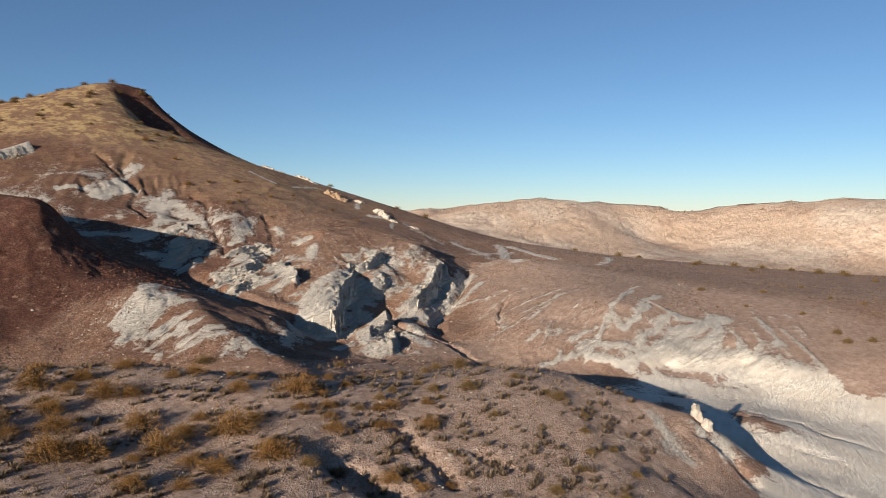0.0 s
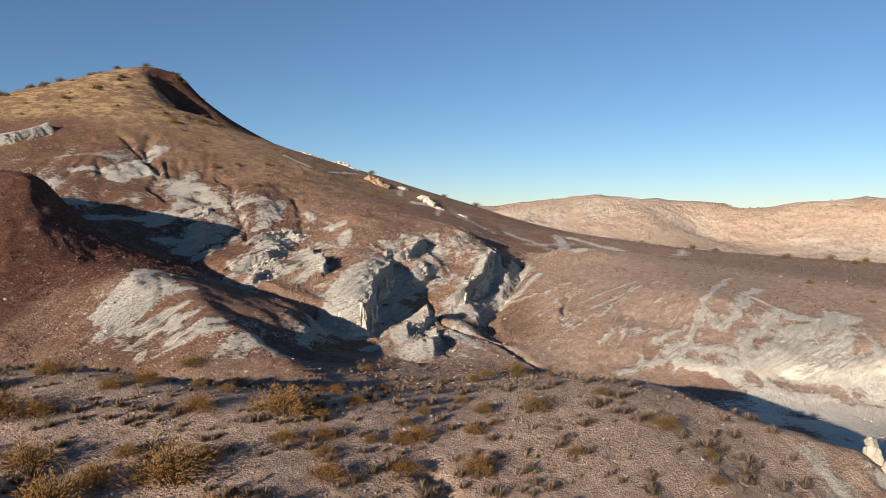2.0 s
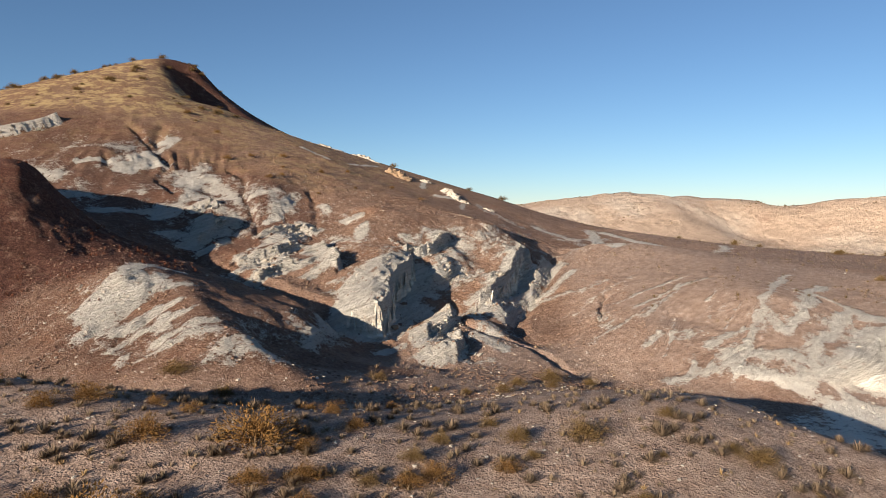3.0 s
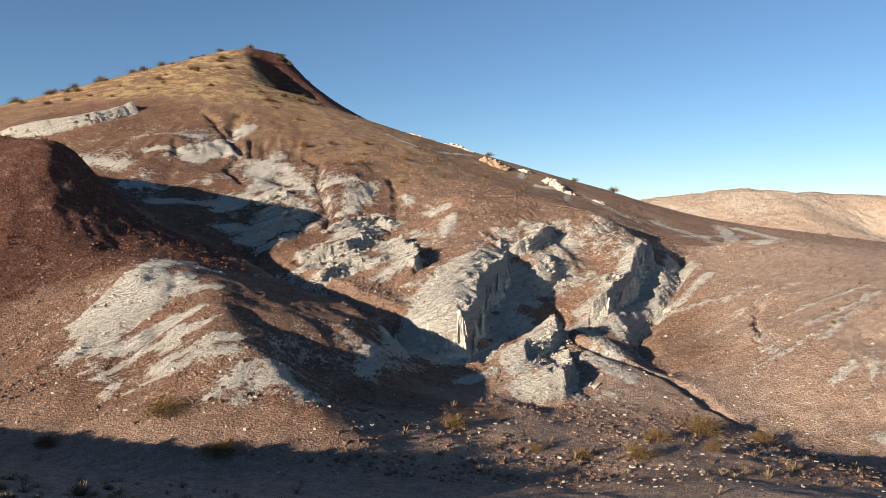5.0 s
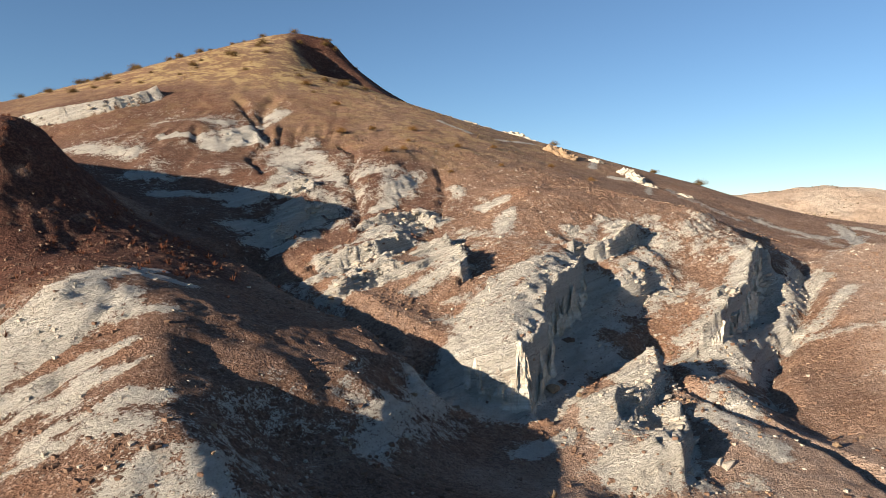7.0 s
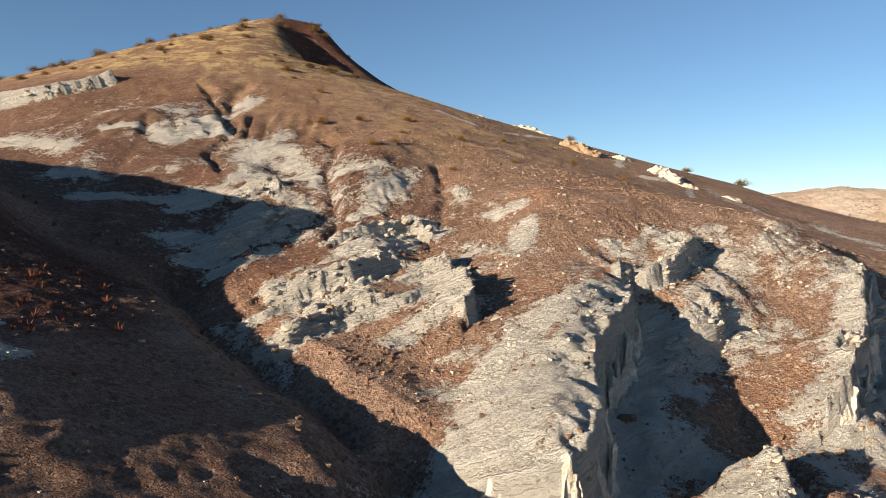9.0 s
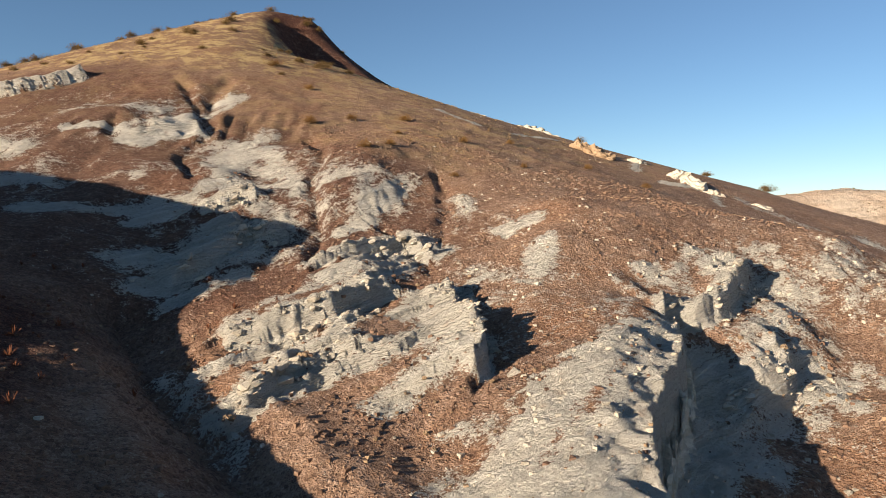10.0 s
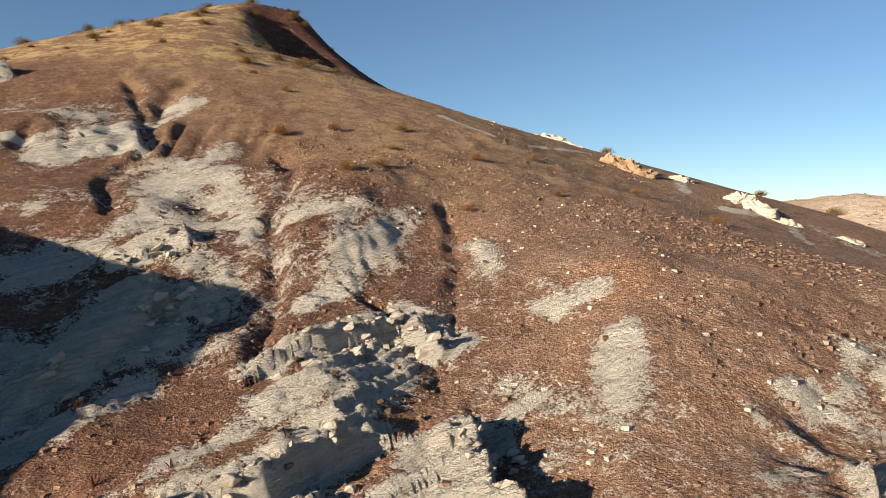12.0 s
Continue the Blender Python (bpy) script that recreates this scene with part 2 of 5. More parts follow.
def landform(px, py):
    """Height of the land without its small relief."""
    p, soft = LINES[:, :2], 0.35
    n = len(p)
    near = np.full(n, 0.06)
    d = np.sqrt(((p[:, None].astype(float) - p[None]) ** 2).sum(-1) + soft**2)
    a = np.zeros((n + 1, n + 1))
    a[:n, :n], a[:n, n], a[n, :n] = np.diag(near) - d, 1, 1
    w = np.linalg.solve(a, np.append(LINES[:, 2], 0))
    out = np.empty(len(px), np.float32)
    wf = w.astype(np.float32)
    for s in range(0, len(px), 8192):
        dx = px[s : s + 8192, None] - p[None, :, 0]
        dy = py[s : s + 8192, None] - p[None, :, 1]
        out[s : s + 8192] = w[n] - np.sqrt(dx * dx + dy * dy + np.float32(soft**2)) @ wf[:n]
    return out


def axis(low, fine_low, fine_high, high, fine, bands):
    """Grid lines: fine in the middle, in coarser bands about it, then ever wider to the ends."""
    mid = list(np.arange(fine_low, fine_high, fine))
    for sign, end, edge in ((1, high, bands[1]), (-1, low, bands[0])):
        step, v, side = fine, (mid[-1] if sign > 0 else mid[0]), []
        while (end - v) * sign > 0:
            step = min(step * 1.06, 0.24) if (edge - v) * sign > 0 else step * 1.045
            v += sign * step
            side.append(v)
        mid = mid + side if sign > 0 else side[::-1] + mid
    return np.array(mid, np.float32)

# ---- materials ----
class Nodes:
    """Short hand for building a node material."""

    def __init__(self, name):
        self.mat = bpy.data.materials.new(name)
        self.mat.use_nodes = True
        self.tree = self.mat.node_tree
        self.out = self.tree.nodes["Principled BSDF"]
        self.out.inputs["Specular IOR Level"].default_value = 0.15
        self.out.inputs["Roughness"].default_value = 0.95
        self.place = self.tree.nodes.new("ShaderNodeTexCoord").outputs["Object"]

    def put(self, socket, value):
        if isinstance(value, bpy.types.NodeSocket):
            self.tree.links.new(value, socket)
        elif value is not None:
            socket.default_value = value

    def noise(self, scale, detail=6, rough=0.6, where=None):
        n = self.tree.nodes.new("ShaderNodeTexNoise")
        n.inputs["Scale"].default_value, n.inputs["Detail"].default_value, n.inputs["Roughness"].default_value = scale, detail, rough
        self.put(n.inputs["Vector"], where or self.place)
        return n.outputs["Fac"]

    def cells(self, scale, output="Color", feature="F1", where=None):
        n = self.tree.nodes.new("ShaderNodeTexVoronoi")
        n.feature = feature
        n.inputs["Scale"].default_value = scale
        self.put(n.inputs["Vector"], where or self.place)
        return n.outputs[output]

    def maths(self, how, a, b=None, c=None):
        n = self.tree.nodes.new("ShaderNodeMath")
        n.operation = how
        for socket, value in zip(n.inputs, (a, b, c)):
            self.put(socket, value)
        return n.outputs[0]

    def step(self, v, low, high):
        n = self.tree.nodes.new("ShaderNodeMapRange")
        n.interpolation_type = "SMOOTHSTEP"
        for socket, value in zip(n.inputs, (v, low, high)):
            self.put(socket, value)
        return n.outputs[0]

    def mix(self, f, a, b):
        n = self.tree.nodes.new("ShaderNodeMix")
        n.data_type = "RGBA"
        self.put(n.inputs[0], f)
        self.put(n.inputs[6], a)
        self.put(n.inputs[7], b)
        return n.outputs[2]

    def split(self, v):
        n = self.tree.nodes.new("ShaderNodeSeparateColor")
        self.put(n.inputs[0], v)
        return n.outputs

    def bump(self, height, distance, strength=1.0, after=None):
        n = self.tree.nodes.new("ShaderNodeBump")
        n.inputs["Distance"].default_value, n.inputs["Strength"].default_value = distance, strength
        self.put(n.inputs["Height"], height)
        self.put(n.inputs["Normal"], after)
        return n.outputs[0]

    def finish(self, colour, normal=None, rough=None):
        self.put(self.out.inputs["Base Color"], colour)
        self.put(self.out.inputs["Normal"], normal)
        self.put(self.out.inputs["Roughness"], rough)
        return self.mat


def earth():
    m = Nodes("earth")
    attr = m.tree.nodes.new("ShaderNodeAttribute")
    attr.attribute_name = "cover"
    bare_v, rust_shade_v, straw_v = m.split(attr.outputs["Color"])[:3]
    blush_v = attr.outputs["Alpha"]
    wide, mid, fine = m.noise(0.35, 5), m.noise(2.2, 7, 0.65), m.noise(17, 4, 0.7)
    # scree: brown stony soil, every stone with a tone of its own
    soil = m.mix(m.step(wide, 0.35, 0.65), (0.225, 0.132, 0.086, 1), (0.325, 0.205, 0.138, 1))
    soil = m.mix(m.maths("MULTIPLY", m.step(mid, 0.45, 0.75), 0.7), soil, (0.42, 0.29, 0.22, 1))
    soil = m.mix(m.maths("MULTIPLY", m.step(m.noise(0.16, 4, 0.6), 0.48, 0.64), 0.5), soil, (0.345, 0.178, 0.098, 1))
    chip = m.split(m.cells(8.0))[0]
    chip2 = m.split(m.cells(19.0))[0]
    chip3 = m.split(m.cells(43.0))[1]
    stony = m.maths("ADD", m.maths("MULTIPLY", chip, 0.34), m.maths("ADD", m.maths("MULTIPLY", chip2, 0.38), m.maths("MULTIPLY", chip3, 0.28)))
    soil = m.mix(m.maths("MULTIPLY", m.step(stony, 0.46, 0.22), 0.7), soil, (0.085, 0.047, 0.034, 1))
    soil = m.mix(m.maths("MULTIPLY", m.step(stony, 0.58, 0.84), 0.6), soil, (0.52, 0.385, 0.295, 1))
    # rusty soil; its mask also holds shade painted on the upper slopes
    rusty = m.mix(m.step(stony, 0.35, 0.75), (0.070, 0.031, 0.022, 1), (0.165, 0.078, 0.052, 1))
    soil = m.mix(m.maths("MULTIPLY", rust_shade_v, m.step(m.noise(0.9, 6, 0.7), 0.2, 0.5)), soil, rusty)
    soil = m.mix(m.maths("MULTIPLY", straw_v, 0.5), soil, (0.20, 0.115, 0.06, 1))
    soil = m.mix(m.maths("MULTIPLY", straw_v, m.step(m.noise(0.55, 8, 0.72), 0.45, 0.60)), soil, (0.48, 0.345, 0.165, 1))
    # clay: pale beds with tan stains and grey seams
    sep = m.tree.nodes.new("ShaderNodeSeparateXYZ")
    m.put(sep.inputs[0], m.place)
    bed_v = m.maths("ADD", m.maths("MULTIPLY_ADD", sep.outputs[0], -0.43, sep.outputs[2]), m.maths("MULTIPLY", mid, 0.5))
    comb = m.tree.nodes.new("ShaderNodeCombineXYZ")
    m.put(comb.inputs[2], bed_v)
    seams = m.noise(2.6, 5, 0.7, comb.outputs[0])
    clay = m.mix(m.step(seams, 0.38, 0.62), (0.57, 0.525, 0.445, 1), (0.70, 0.66, 0.58, 1))
    clay = m.mix(m.maths("MULTIPLY", m.step(mid, 0.54, 0.74), 0.4), clay, (0.52, 0.42, 0.31, 1))
    clay = m.mix(m.maths("MULTIPLY", m.step(fine, 0.56, 0.72), 0.2), clay, (0.42, 0.36, 0.29, 1))
    clay = m.mix(m.maths("MULTIPLY", m.step(stony, 0.34, 0.18), 0.25), clay, (0.27, 0.21, 0.155, 1))
    clay = m.mix(m.maths("MULTIPLY", m.step(stony, 0.62, 0.85), 0.3), clay, (0.76, 0.72, 0.64, 1))
    leaf = m.noise(9.0, 3, 0.6, comb.outputs[0])
    # thin recesses between beds darkened in the colour, like the shade they hold
    clay = m.mix(m.maths("MULTIPLY", m.maths("MULTIPLY", m.step(leaf, 0.44, 0.36), m.step(wide, 0.4, 0.6)), 0.55), clay, (0.27, 0.205, 0.145, 1))
    clay = m.mix(m.maths("MULTIPLY", m.step(m.noise(1.1, 8, 0.72), 0.56, 0.68), 0.4), clay, (0.40, 0.27, 0.19, 1))
    wash_a = m.tree.nodes.new("ShaderNodeAttribute")
    wash_a.attribute_name = "wash"
    silt = m.mix(m.step(wide, 0.35, 0.65), (0.70, 0.62, 0.50, 1), (0.80, 0.735, 0.615, 1))
    silt = m.mix(m.maths("MULTIPLY", m.step(mid, 0.55, 0.7), 0.35), silt, (0.56, 0.42, 0.30, 1))
    clay = m.mix(m.maths("MULTIPLY", wash_a.outputs["Fac"], 0.9), clay, silt)
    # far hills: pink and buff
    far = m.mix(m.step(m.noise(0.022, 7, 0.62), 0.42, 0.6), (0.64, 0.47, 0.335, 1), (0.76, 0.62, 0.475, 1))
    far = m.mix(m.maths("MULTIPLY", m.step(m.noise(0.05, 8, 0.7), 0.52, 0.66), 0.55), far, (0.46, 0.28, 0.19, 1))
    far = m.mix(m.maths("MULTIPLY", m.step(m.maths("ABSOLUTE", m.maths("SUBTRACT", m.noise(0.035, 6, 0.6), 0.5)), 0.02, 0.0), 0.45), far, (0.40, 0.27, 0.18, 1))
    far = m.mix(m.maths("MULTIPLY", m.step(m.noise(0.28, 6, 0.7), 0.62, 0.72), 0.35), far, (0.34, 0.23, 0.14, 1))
    sand_a = m.tree.nodes.new("ShaderNodeAttribute")
    sand_a.attribute_name = "sand"
    sand = m.mix(m.step(mid, 0.35, 0.65), (0.36, 0.252, 0.188, 1), (0.52, 0.388, 0.30, 1))
    sand = m.mix(m.maths("MULTIPLY", m.step(chip2, 0.22, 0.10), 0.6), sand, (0.17, 0.115, 0.085, 1))
    soil = m.mix(m.maths("MULTIPLY", sand_a.outputs["Fac"], 0.9), soil, sand)
    edge = m.maths("MULTIPLY_ADD", m.maths("SUBTRACT", mid, 0.5), 1.0, bare_v)
    edge = m.maths("MULTIPLY_ADD", m.maths("SUBTRACT", fine, 0.5), 0.9, edge)
    edge = m.maths("MULTIPLY_ADD", m.maths("SUBTRACT", stony, 0.5), 0.5, edge)
    colour = m.mix(m.step(edge, 0.41, 0.53), soil, clay)
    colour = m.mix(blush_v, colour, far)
    grain = m.maths("MULTIPLY", m.step(m.cells(13.0, "Distance"), 0.55, 0.1), m.maths("MULTIPLY", m.step(m.split(m.cells(13.0))[0], 0.5, 0.9), 0.5))
    grain = m.maths("MULTIPLY", grain, m.step(bare_v, 0.6, 0.2))
    rubble = m.maths("MULTIPLY", m.step(m.cells(5.5, "Distance"), 0.6, 0.05), m.step(m.split(m.cells(5.5))[2], 0.45, 0.9))
    rubble = m.maths("MULTIPLY", m.maths("ADD", m.maths("MULTIPLY", rubble, m.maths("MULTIPLY", m.step(wide, 0.45, 0.6), 0.6)), m.maths("MULTIPLY", m.step(leaf, 0.4, 0.55), 0.35)), m.step(bare_v, 0.2, 0.6))
    grain = m.maths("ADD", grain, rubble)
    loose = m.step(edge, 0.62, 0.42)
    cobble = m.maths("MULTIPLY", m.maths("MULTIPLY", m.step(m.cells(8.0, "Distance"), 0.6, 0.1), m.step(chip, 0.35, 0.95)), m.maths("MULTIPLY_ADD", loose, 0.85, 0.15))
    pebble = m.maths("MULTIPLY", m.maths("MULTIPLY", m.step(m.cells(19.0, "Distance"), 0.6, 0.1), m.step(chip2, 0.3, 0.95)), m.maths("MULTIPLY_ADD", loose, 0.7, 0.3))
    ledges = m.maths("MULTIPLY", m.step(seams, 0.42, 0.58), m.maths("SUBTRACT", 1.0, loose))
    grain = m.maths("ADD", m.maths("MULTIPLY_ADD", ledges, 0.5, grain), m.maths("ADD", m.maths("MULTIPLY", cobble, 0.42), m.maths("MULTIPLY", pebble, 0.26)))
    rough_h = m.maths("ADD", grain, m.maths("ADD", m.noise(7.0, 9, 0.72), m.maths("MULTIPLY", m.noise(1.6, 9, 0.68), m.maths("MULTIPLY_ADD", bare_v, 0.6, 0.5))))
    rough_h = m.maths("MULTIPLY", rough_h, m.maths("MULTIPLY", m.maths("MULTIPLY_ADD", wash_a.outputs["Fac"], -0.7, 1.0), m.maths("MULTIPLY_ADD", bare_v, 0.35, 0.65)))
    normal = m.bump(rough_h, 0.22)
    normal = m.bump(m.maths("MULTIPLY", m.maths("ADD", m.noise(0.05, 9, 0.7), m.maths("ABSOLUTE", m.maths("SUBTRACT", m.noise(0.03, 7, 0.65), 0.5))), blush_v), 4.0, 1.0, normal)
    return m.finish(colour, normal)


EARTH = earth()

GX = axis(-2600, -31, 13, 2600, 0.09, (-50, 24))
GY = axis(-1500, 56, 84, 3200, 0.09, (24, 100))
NX, NY = len(GX), len(GY)
XX, YY = [v.ravel() for v in np.meshgrid(GX, GY)]
sway = ramp(np.hypot(XX + 12, YY - 68), 60, 40)
BASE = landform(XX + sway * (0.45 * fbm(XX / 3.1, YY / 3.1, 3, 11) + 0.16 * fbm(XX / 0.7, YY / 0.7, 3, 12)), YY + sway * (0.45 * fbm(XX / 3.1, YY / 3.1, 3, 13) + 0.16 * fbm(XX / 0.7, YY / 0.7, 3, 14)))


def lattice(v, px, py):
    """The value of a grid field at any places."""
    fx = np.interp(px, GX, np.arange(NX)).astype(np.float32)
    fy = np.interp(py, GY, np.arange(NY)).astype(np.float32)
    ix, iy = np.minimum(fx.astype(int), NX - 2), np.minimum(fy.astype(int), NY - 2)
    fx, fy, k = fx - ix, fy - iy, iy * NX + ix
    return (v[k] * (1 - fx) + v[k + 1] * fx) * (1 - fy) + (v[k + NX] * (1 - fx) + v[k + NX + 1] * fx) * fy

# ---- what covers the land: bare pale clay in stretches x1, y1, x2, y2, half width, share of clay, how far it is solid rock ----
PALE = []


def pale(*stretch):
    PALE.append(stretch)


# amphitheatre and the hill above it
pale(-42.9, 87.6, -43.5, 93.1, 0.84, 0.85, 0.5)
pale(-43.3, 89.8, -40.2, 90.8, 0.72, 0.8, 0.5)
pale(-44.1, 97.1, -43.3, 98.5, 0.70, 0.65, 0)
pale(-33.7, 81.8, -34.9, 86.3, 0.66, 0.8, 0.2)
pale(-35.9, 86.7, -34.5, 89.7, 0.88, 0.75, 0.1)
pale(-32.7, 84.7, -29.7, 83.9, 0.63, 0.65, 0.1)
pale(-34.4, 89.8, -32.1, 85.9, 0.55, 0.6, 0.1)
pale(-31.7, 88.9, -30.1, 87.4, 0.35, 0.35, 0)
pale(-30.9, 75.4, -29.5, 79.4, 1.02, 0.9, 0.8)
pale(-28.4, 73.9, -28.0, 78.2, 0.74, 0.9, 0.8)
pale(-27.5, 72.5, -26.8, 75.2, 0.58, 0.9, 0.8)
pale(-34.9, 78.6, -33.5, 81.1, 0.86, 0.85, 0.6)
pale(-29.7, 81.0, -27.1, 80.0, 0.68, 0.5, 0.2)
pale(-26.1, 76.9, -25.5, 78.3, 0.17, 0.5, 0.3)
pale(-27.8, 84.0, -26.2, 85.5, 0.22, 0.65, 0.2)
pale(-24.7, 82.4, -23.7, 85.5, 0.55, 0.42, 0)
pale(-24.7, 80.5, -23.9, 81.6, 0.29, 0.95, 0.5)
pale(-62.4, 89.7, -57.1, 95.9, 0.63, 0.8, 0.6)
pale(-52.0, 90.2, -45.8, 92.7, 0.59, 0.45, 0.1)
pale(-48.0, 86.8, -45.2, 88.3, 0.37, 0.75, 0.4)
pale(-50.8, 85.9, -52.1, 94.0, 0.96, 0.3, 0)
pale(-43.6, 87.6, -42.0, 91.3, 1.16, 0.85, 0.5)
pale(-43.4, 94.9, -42.9, 98.6, 0.54, 0.6, 0.1)
pale(-36.8, 85.7, -36.4, 91.9, 1.04, 0.65, 0.1)
pale(-34.5, 89.7, -28.3, 82.9, 0.61, 0.6, 0.1)
pale(-33.2, 81.4, -33.4, 84.5, 0.53, 0.7, 0.3)
pale(-30.6, 81.6, -28.1, 81.2, 0.52, 0.45, 0)
pale(-44.8, 79.5, -38.7, 82.5, 0.58, 0.7, 0.5)
pale(-39.4, 76.5, -33.8, 81.6, 1.00, 0.85, 0.8)
pale(-31.3, 74.7, -28.1, 79.9, 1.08, 0.9, 0.7)
pale(-29.4, 73.1, -27.6, 76.9, 0.78, 0.9, 0.8)
pale(-54.8, 83.6, -48.1, 82.9, 1.33, 0.6, 0.4)
pale(-27.7, 84.5, -26.0, 85.7, 0.21, 0.6, 0.2)
pale(-24.9, 80.5, -24.2, 84.2, 0.74, 0.42, 0)
pale(-24.6, 80.0, -23.9, 81.9, 0.27, 0.9, 0.4)
# stacked slabs on the brown spur
pale(-22.3, 74.9, -21.2, 77.3, 0.63, 0.95, 0.25)
pale(-20.8, 74.3, -20.4, 77.7, 0.66, 0.9, 0.7)
pale(-21.1, 71.6, -20.3, 73.4, 0.40, 0.9, 0.6)
pale(-23.0, 72.3, -22.2, 73.9, 0.42, 0.65, 0.3)
pale(-18.4, 73.0, -17.5, 75.7, 0.56, 1, 0.5)
pale(-18.0, 75.1, -16.7, 77.3, 0.27, 0.65, 0.2)
pale(-22.1, 75.1, -20.6, 79.6, 0.68, 0.85, 0.6)
pale(-23.1, 71.7, -22.5, 73.7, 0.34, 0.55, 0.3)
pale(-18.8, 69.4, -15.6, 71.5, 0.67, 0.95, 0.8)
pale(-16.7, 67.7, -15.7, 69.2, 0.45, 0.9, 0.7)
pale(-19.9, 69.7, -19.8, 72.6, 0.38, 0.9, 0.8)
pale(-22.6, 67.9, -21.0, 70.9, 0.35, 0.9, 0.8)
pale(-20.5, 66.1, -18.5, 69.6, 0.38, 0.9, 0.8)
pale(-23.8, 67.9, -19.1, 65.1, 0.35, 0.5, 0.4)
pale(-17.2, 81.3, -15.8, 82.0, 0.28, 0.85, 0)
pale(-15.0, 79.1, -14.5, 77.5, 0.57, 0.85, 0)
pale(-14.5, 78.8, -13.8, 77.7, 0.38, 0.38, 0)
pale(-17.4, 77.6, -14.7, 76.6, 0.57, 0.42, 0)
pale(-15.7, 75.7, -13.5, 77.2, 0.55, 0.32, 0)
pale(-16.0, 74.9, -14.6, 75.5, 0.53, 0.28, 0)
pale(-20.9, 86.5, -19.6, 84.0, 0.31, 0.75, 0.4)
pale(-9.0, 81.8, -10.2, 78.5, 0.32, 0.55, 0.2)
pale(-11.5, 75.2, -11.0, 76.6, 0.41, 0.5, 0.2)
pale(-12.5, 77.2, -12.3, 77.3, 0.16, 0.4, 0)
# white cliff and the gully beside it
pale(-13.2, 64.7, -10.7, 72.8, 0.70, 1, 0.45)
pale(-11.6, 62.7, -10.3, 67.0, 0.87, 1, 0.45)
pale(-14.8, 66.9, -13.4, 67.1, 0.25, 0.55, 0.2)
pale(-14.5, 64.1, -14.0, 65.7, 0.22, 0.5, 0.2)
pale(-9.8, 72.3, -9.2, 67.7, 0.78, 1, 0.4)
pale(-9.1, 70.3, -8.4, 66.1, 0.74, 0.9, 0.3)
pale(-8.7, 72.6, -7.3, 71.0, 0.73, 0.65, 0.3)
pale(-7.8, 68.5, -6.0, 65.2, 0.83, 0.8, 0.2)
pale(-6.7, 64.7, -5.4, 65.2, 0.56, 0.9, 0.3)
pale(-10.5, 79.1, -9.1, 76.3, 0.53, 0.35, 0.2)
pale(-8.3, 79.7, -7.9, 81.0, 0.54, 0.9, 0.4)
pale(-7.3, 76.3, -5.9, 80.3, 0.73, 0.55, 0.2)
pale(-5.6, 77.2, -4.8, 74.8, 0.30, 0.9, 0.3)
pale(-7.3, 81.0, -6.1, 81.2, 0.50, 0.45, 0.1)
pale(-5.5, 83.9, -4.2, 80.9, 1.01, 0.32, 0)
pale(-11.5, 73.9, -10.9, 76.4, 0.27, 0.45, 0.3)
pale(-13.6, 54.8, -14.3, 57.6, 0.25, 0.9, 0.6)
pale(-13.2, 53.1, -13.0, 54.8, 0.32, 0.4, 0.2)
pale(-12.2, 53.4, -12.5, 60.8, 0.50, 0.85, 0.7)
pale(-11.3, 52.3, -10.0, 52.5, 0.50, 0.45, 0.2)
pale(-2.4, 72.8, -1.5, 73.4, 0.83, 0.9, 0.4)
pale(-0.3, 80.3, 0.4, 76.2, 1.25, 0.95, 0.5)
pale(1.3, 79.6, 3.0, 85.9, 0.82, 0.9, 0.3)
pale(-1.6, 69.7, -0.4, 74.3, 0.59, 0.8, 0.3)
pale(-4.6, 70.7, -3.3, 71.7, 0.42, 0.7, 0.4)
pale(-4.1, 69.6, -2.2, 64.6, 0.81, 0.75, 0.4)
pale(-6.5, 59.9, -5.9, 63.0, 0.79, 0.9, 0.1)
pale(-6.0, 63.6, -4.2, 58.4, 0.74, 1, 0.6)
pale(-6.0, 57.4, -4.8, 58.0, 0.72, 0.9, 0.4)
pale(-3.7, 63.0, -1.4, 60.8, 0.50, 0.65, 0.1)
pale(-5.1, 57.3, -2.2, 58.8, 0.36, 0.55, 0.1)
pale(-3.3, 64.7, -0.8, 68.4, 0.36, 0.65, 0.1)
pale(-7.0, 79.0, -3.3, 83.7, 1.03, 0.35, 0)
pale(-5.9, 108.1, -0.2, 102.5, 0.89, 0.5, 0.1)
pale(-4.9, 78.4, -3.6, 76.8, 0.63, 0.4, 0.1)
pale(-2.3, 79.7, -0.3, 80.0, 0.82, 0.4, 0.1)
pale(-6.0, 75.2, -4.5, 76.7, 0.27, 0.8, 0.5)
# white knoll and its ribs
pale(-24.0, 51.5, -22.9, 54.0, 0.75, 1, 0)
pale(-22.7, 51.6, -21.8, 54.0, 0.85, 1, 0)
pale(-23.2, 53.3, -23.9, 56.0, 0.49, 1, 0)
pale(-24.4, 57.1, -22.0, 57.9, 0.39, 1, 0)
pale(-23.8, 55.9, -24.7, 59.4, 0.34, 1, 0)
pale(-22.8, 49.6, -22.7, 50.5, 0.62, 1, 0.2)
pale(-24.0, 50.6, -22.7, 51.6, 0.34, 1, 0)
pale(-21.3, 49.5, -19.3, 52.2, 0.18, 0.95, 0)
pale(-20.0, 49.4, -18.1, 51.2, 0.15, 0.9, 0)
pale(-18.8, 49.7, -19.2, 50.7, 0.18, 1, 0)
pale(-18.5, 48.4, -16.3, 50.0, 0.15, 0.85, 0)
pale(-17.0, 48.4, -15.7, 48.6, 0.31, 0.85, 0)
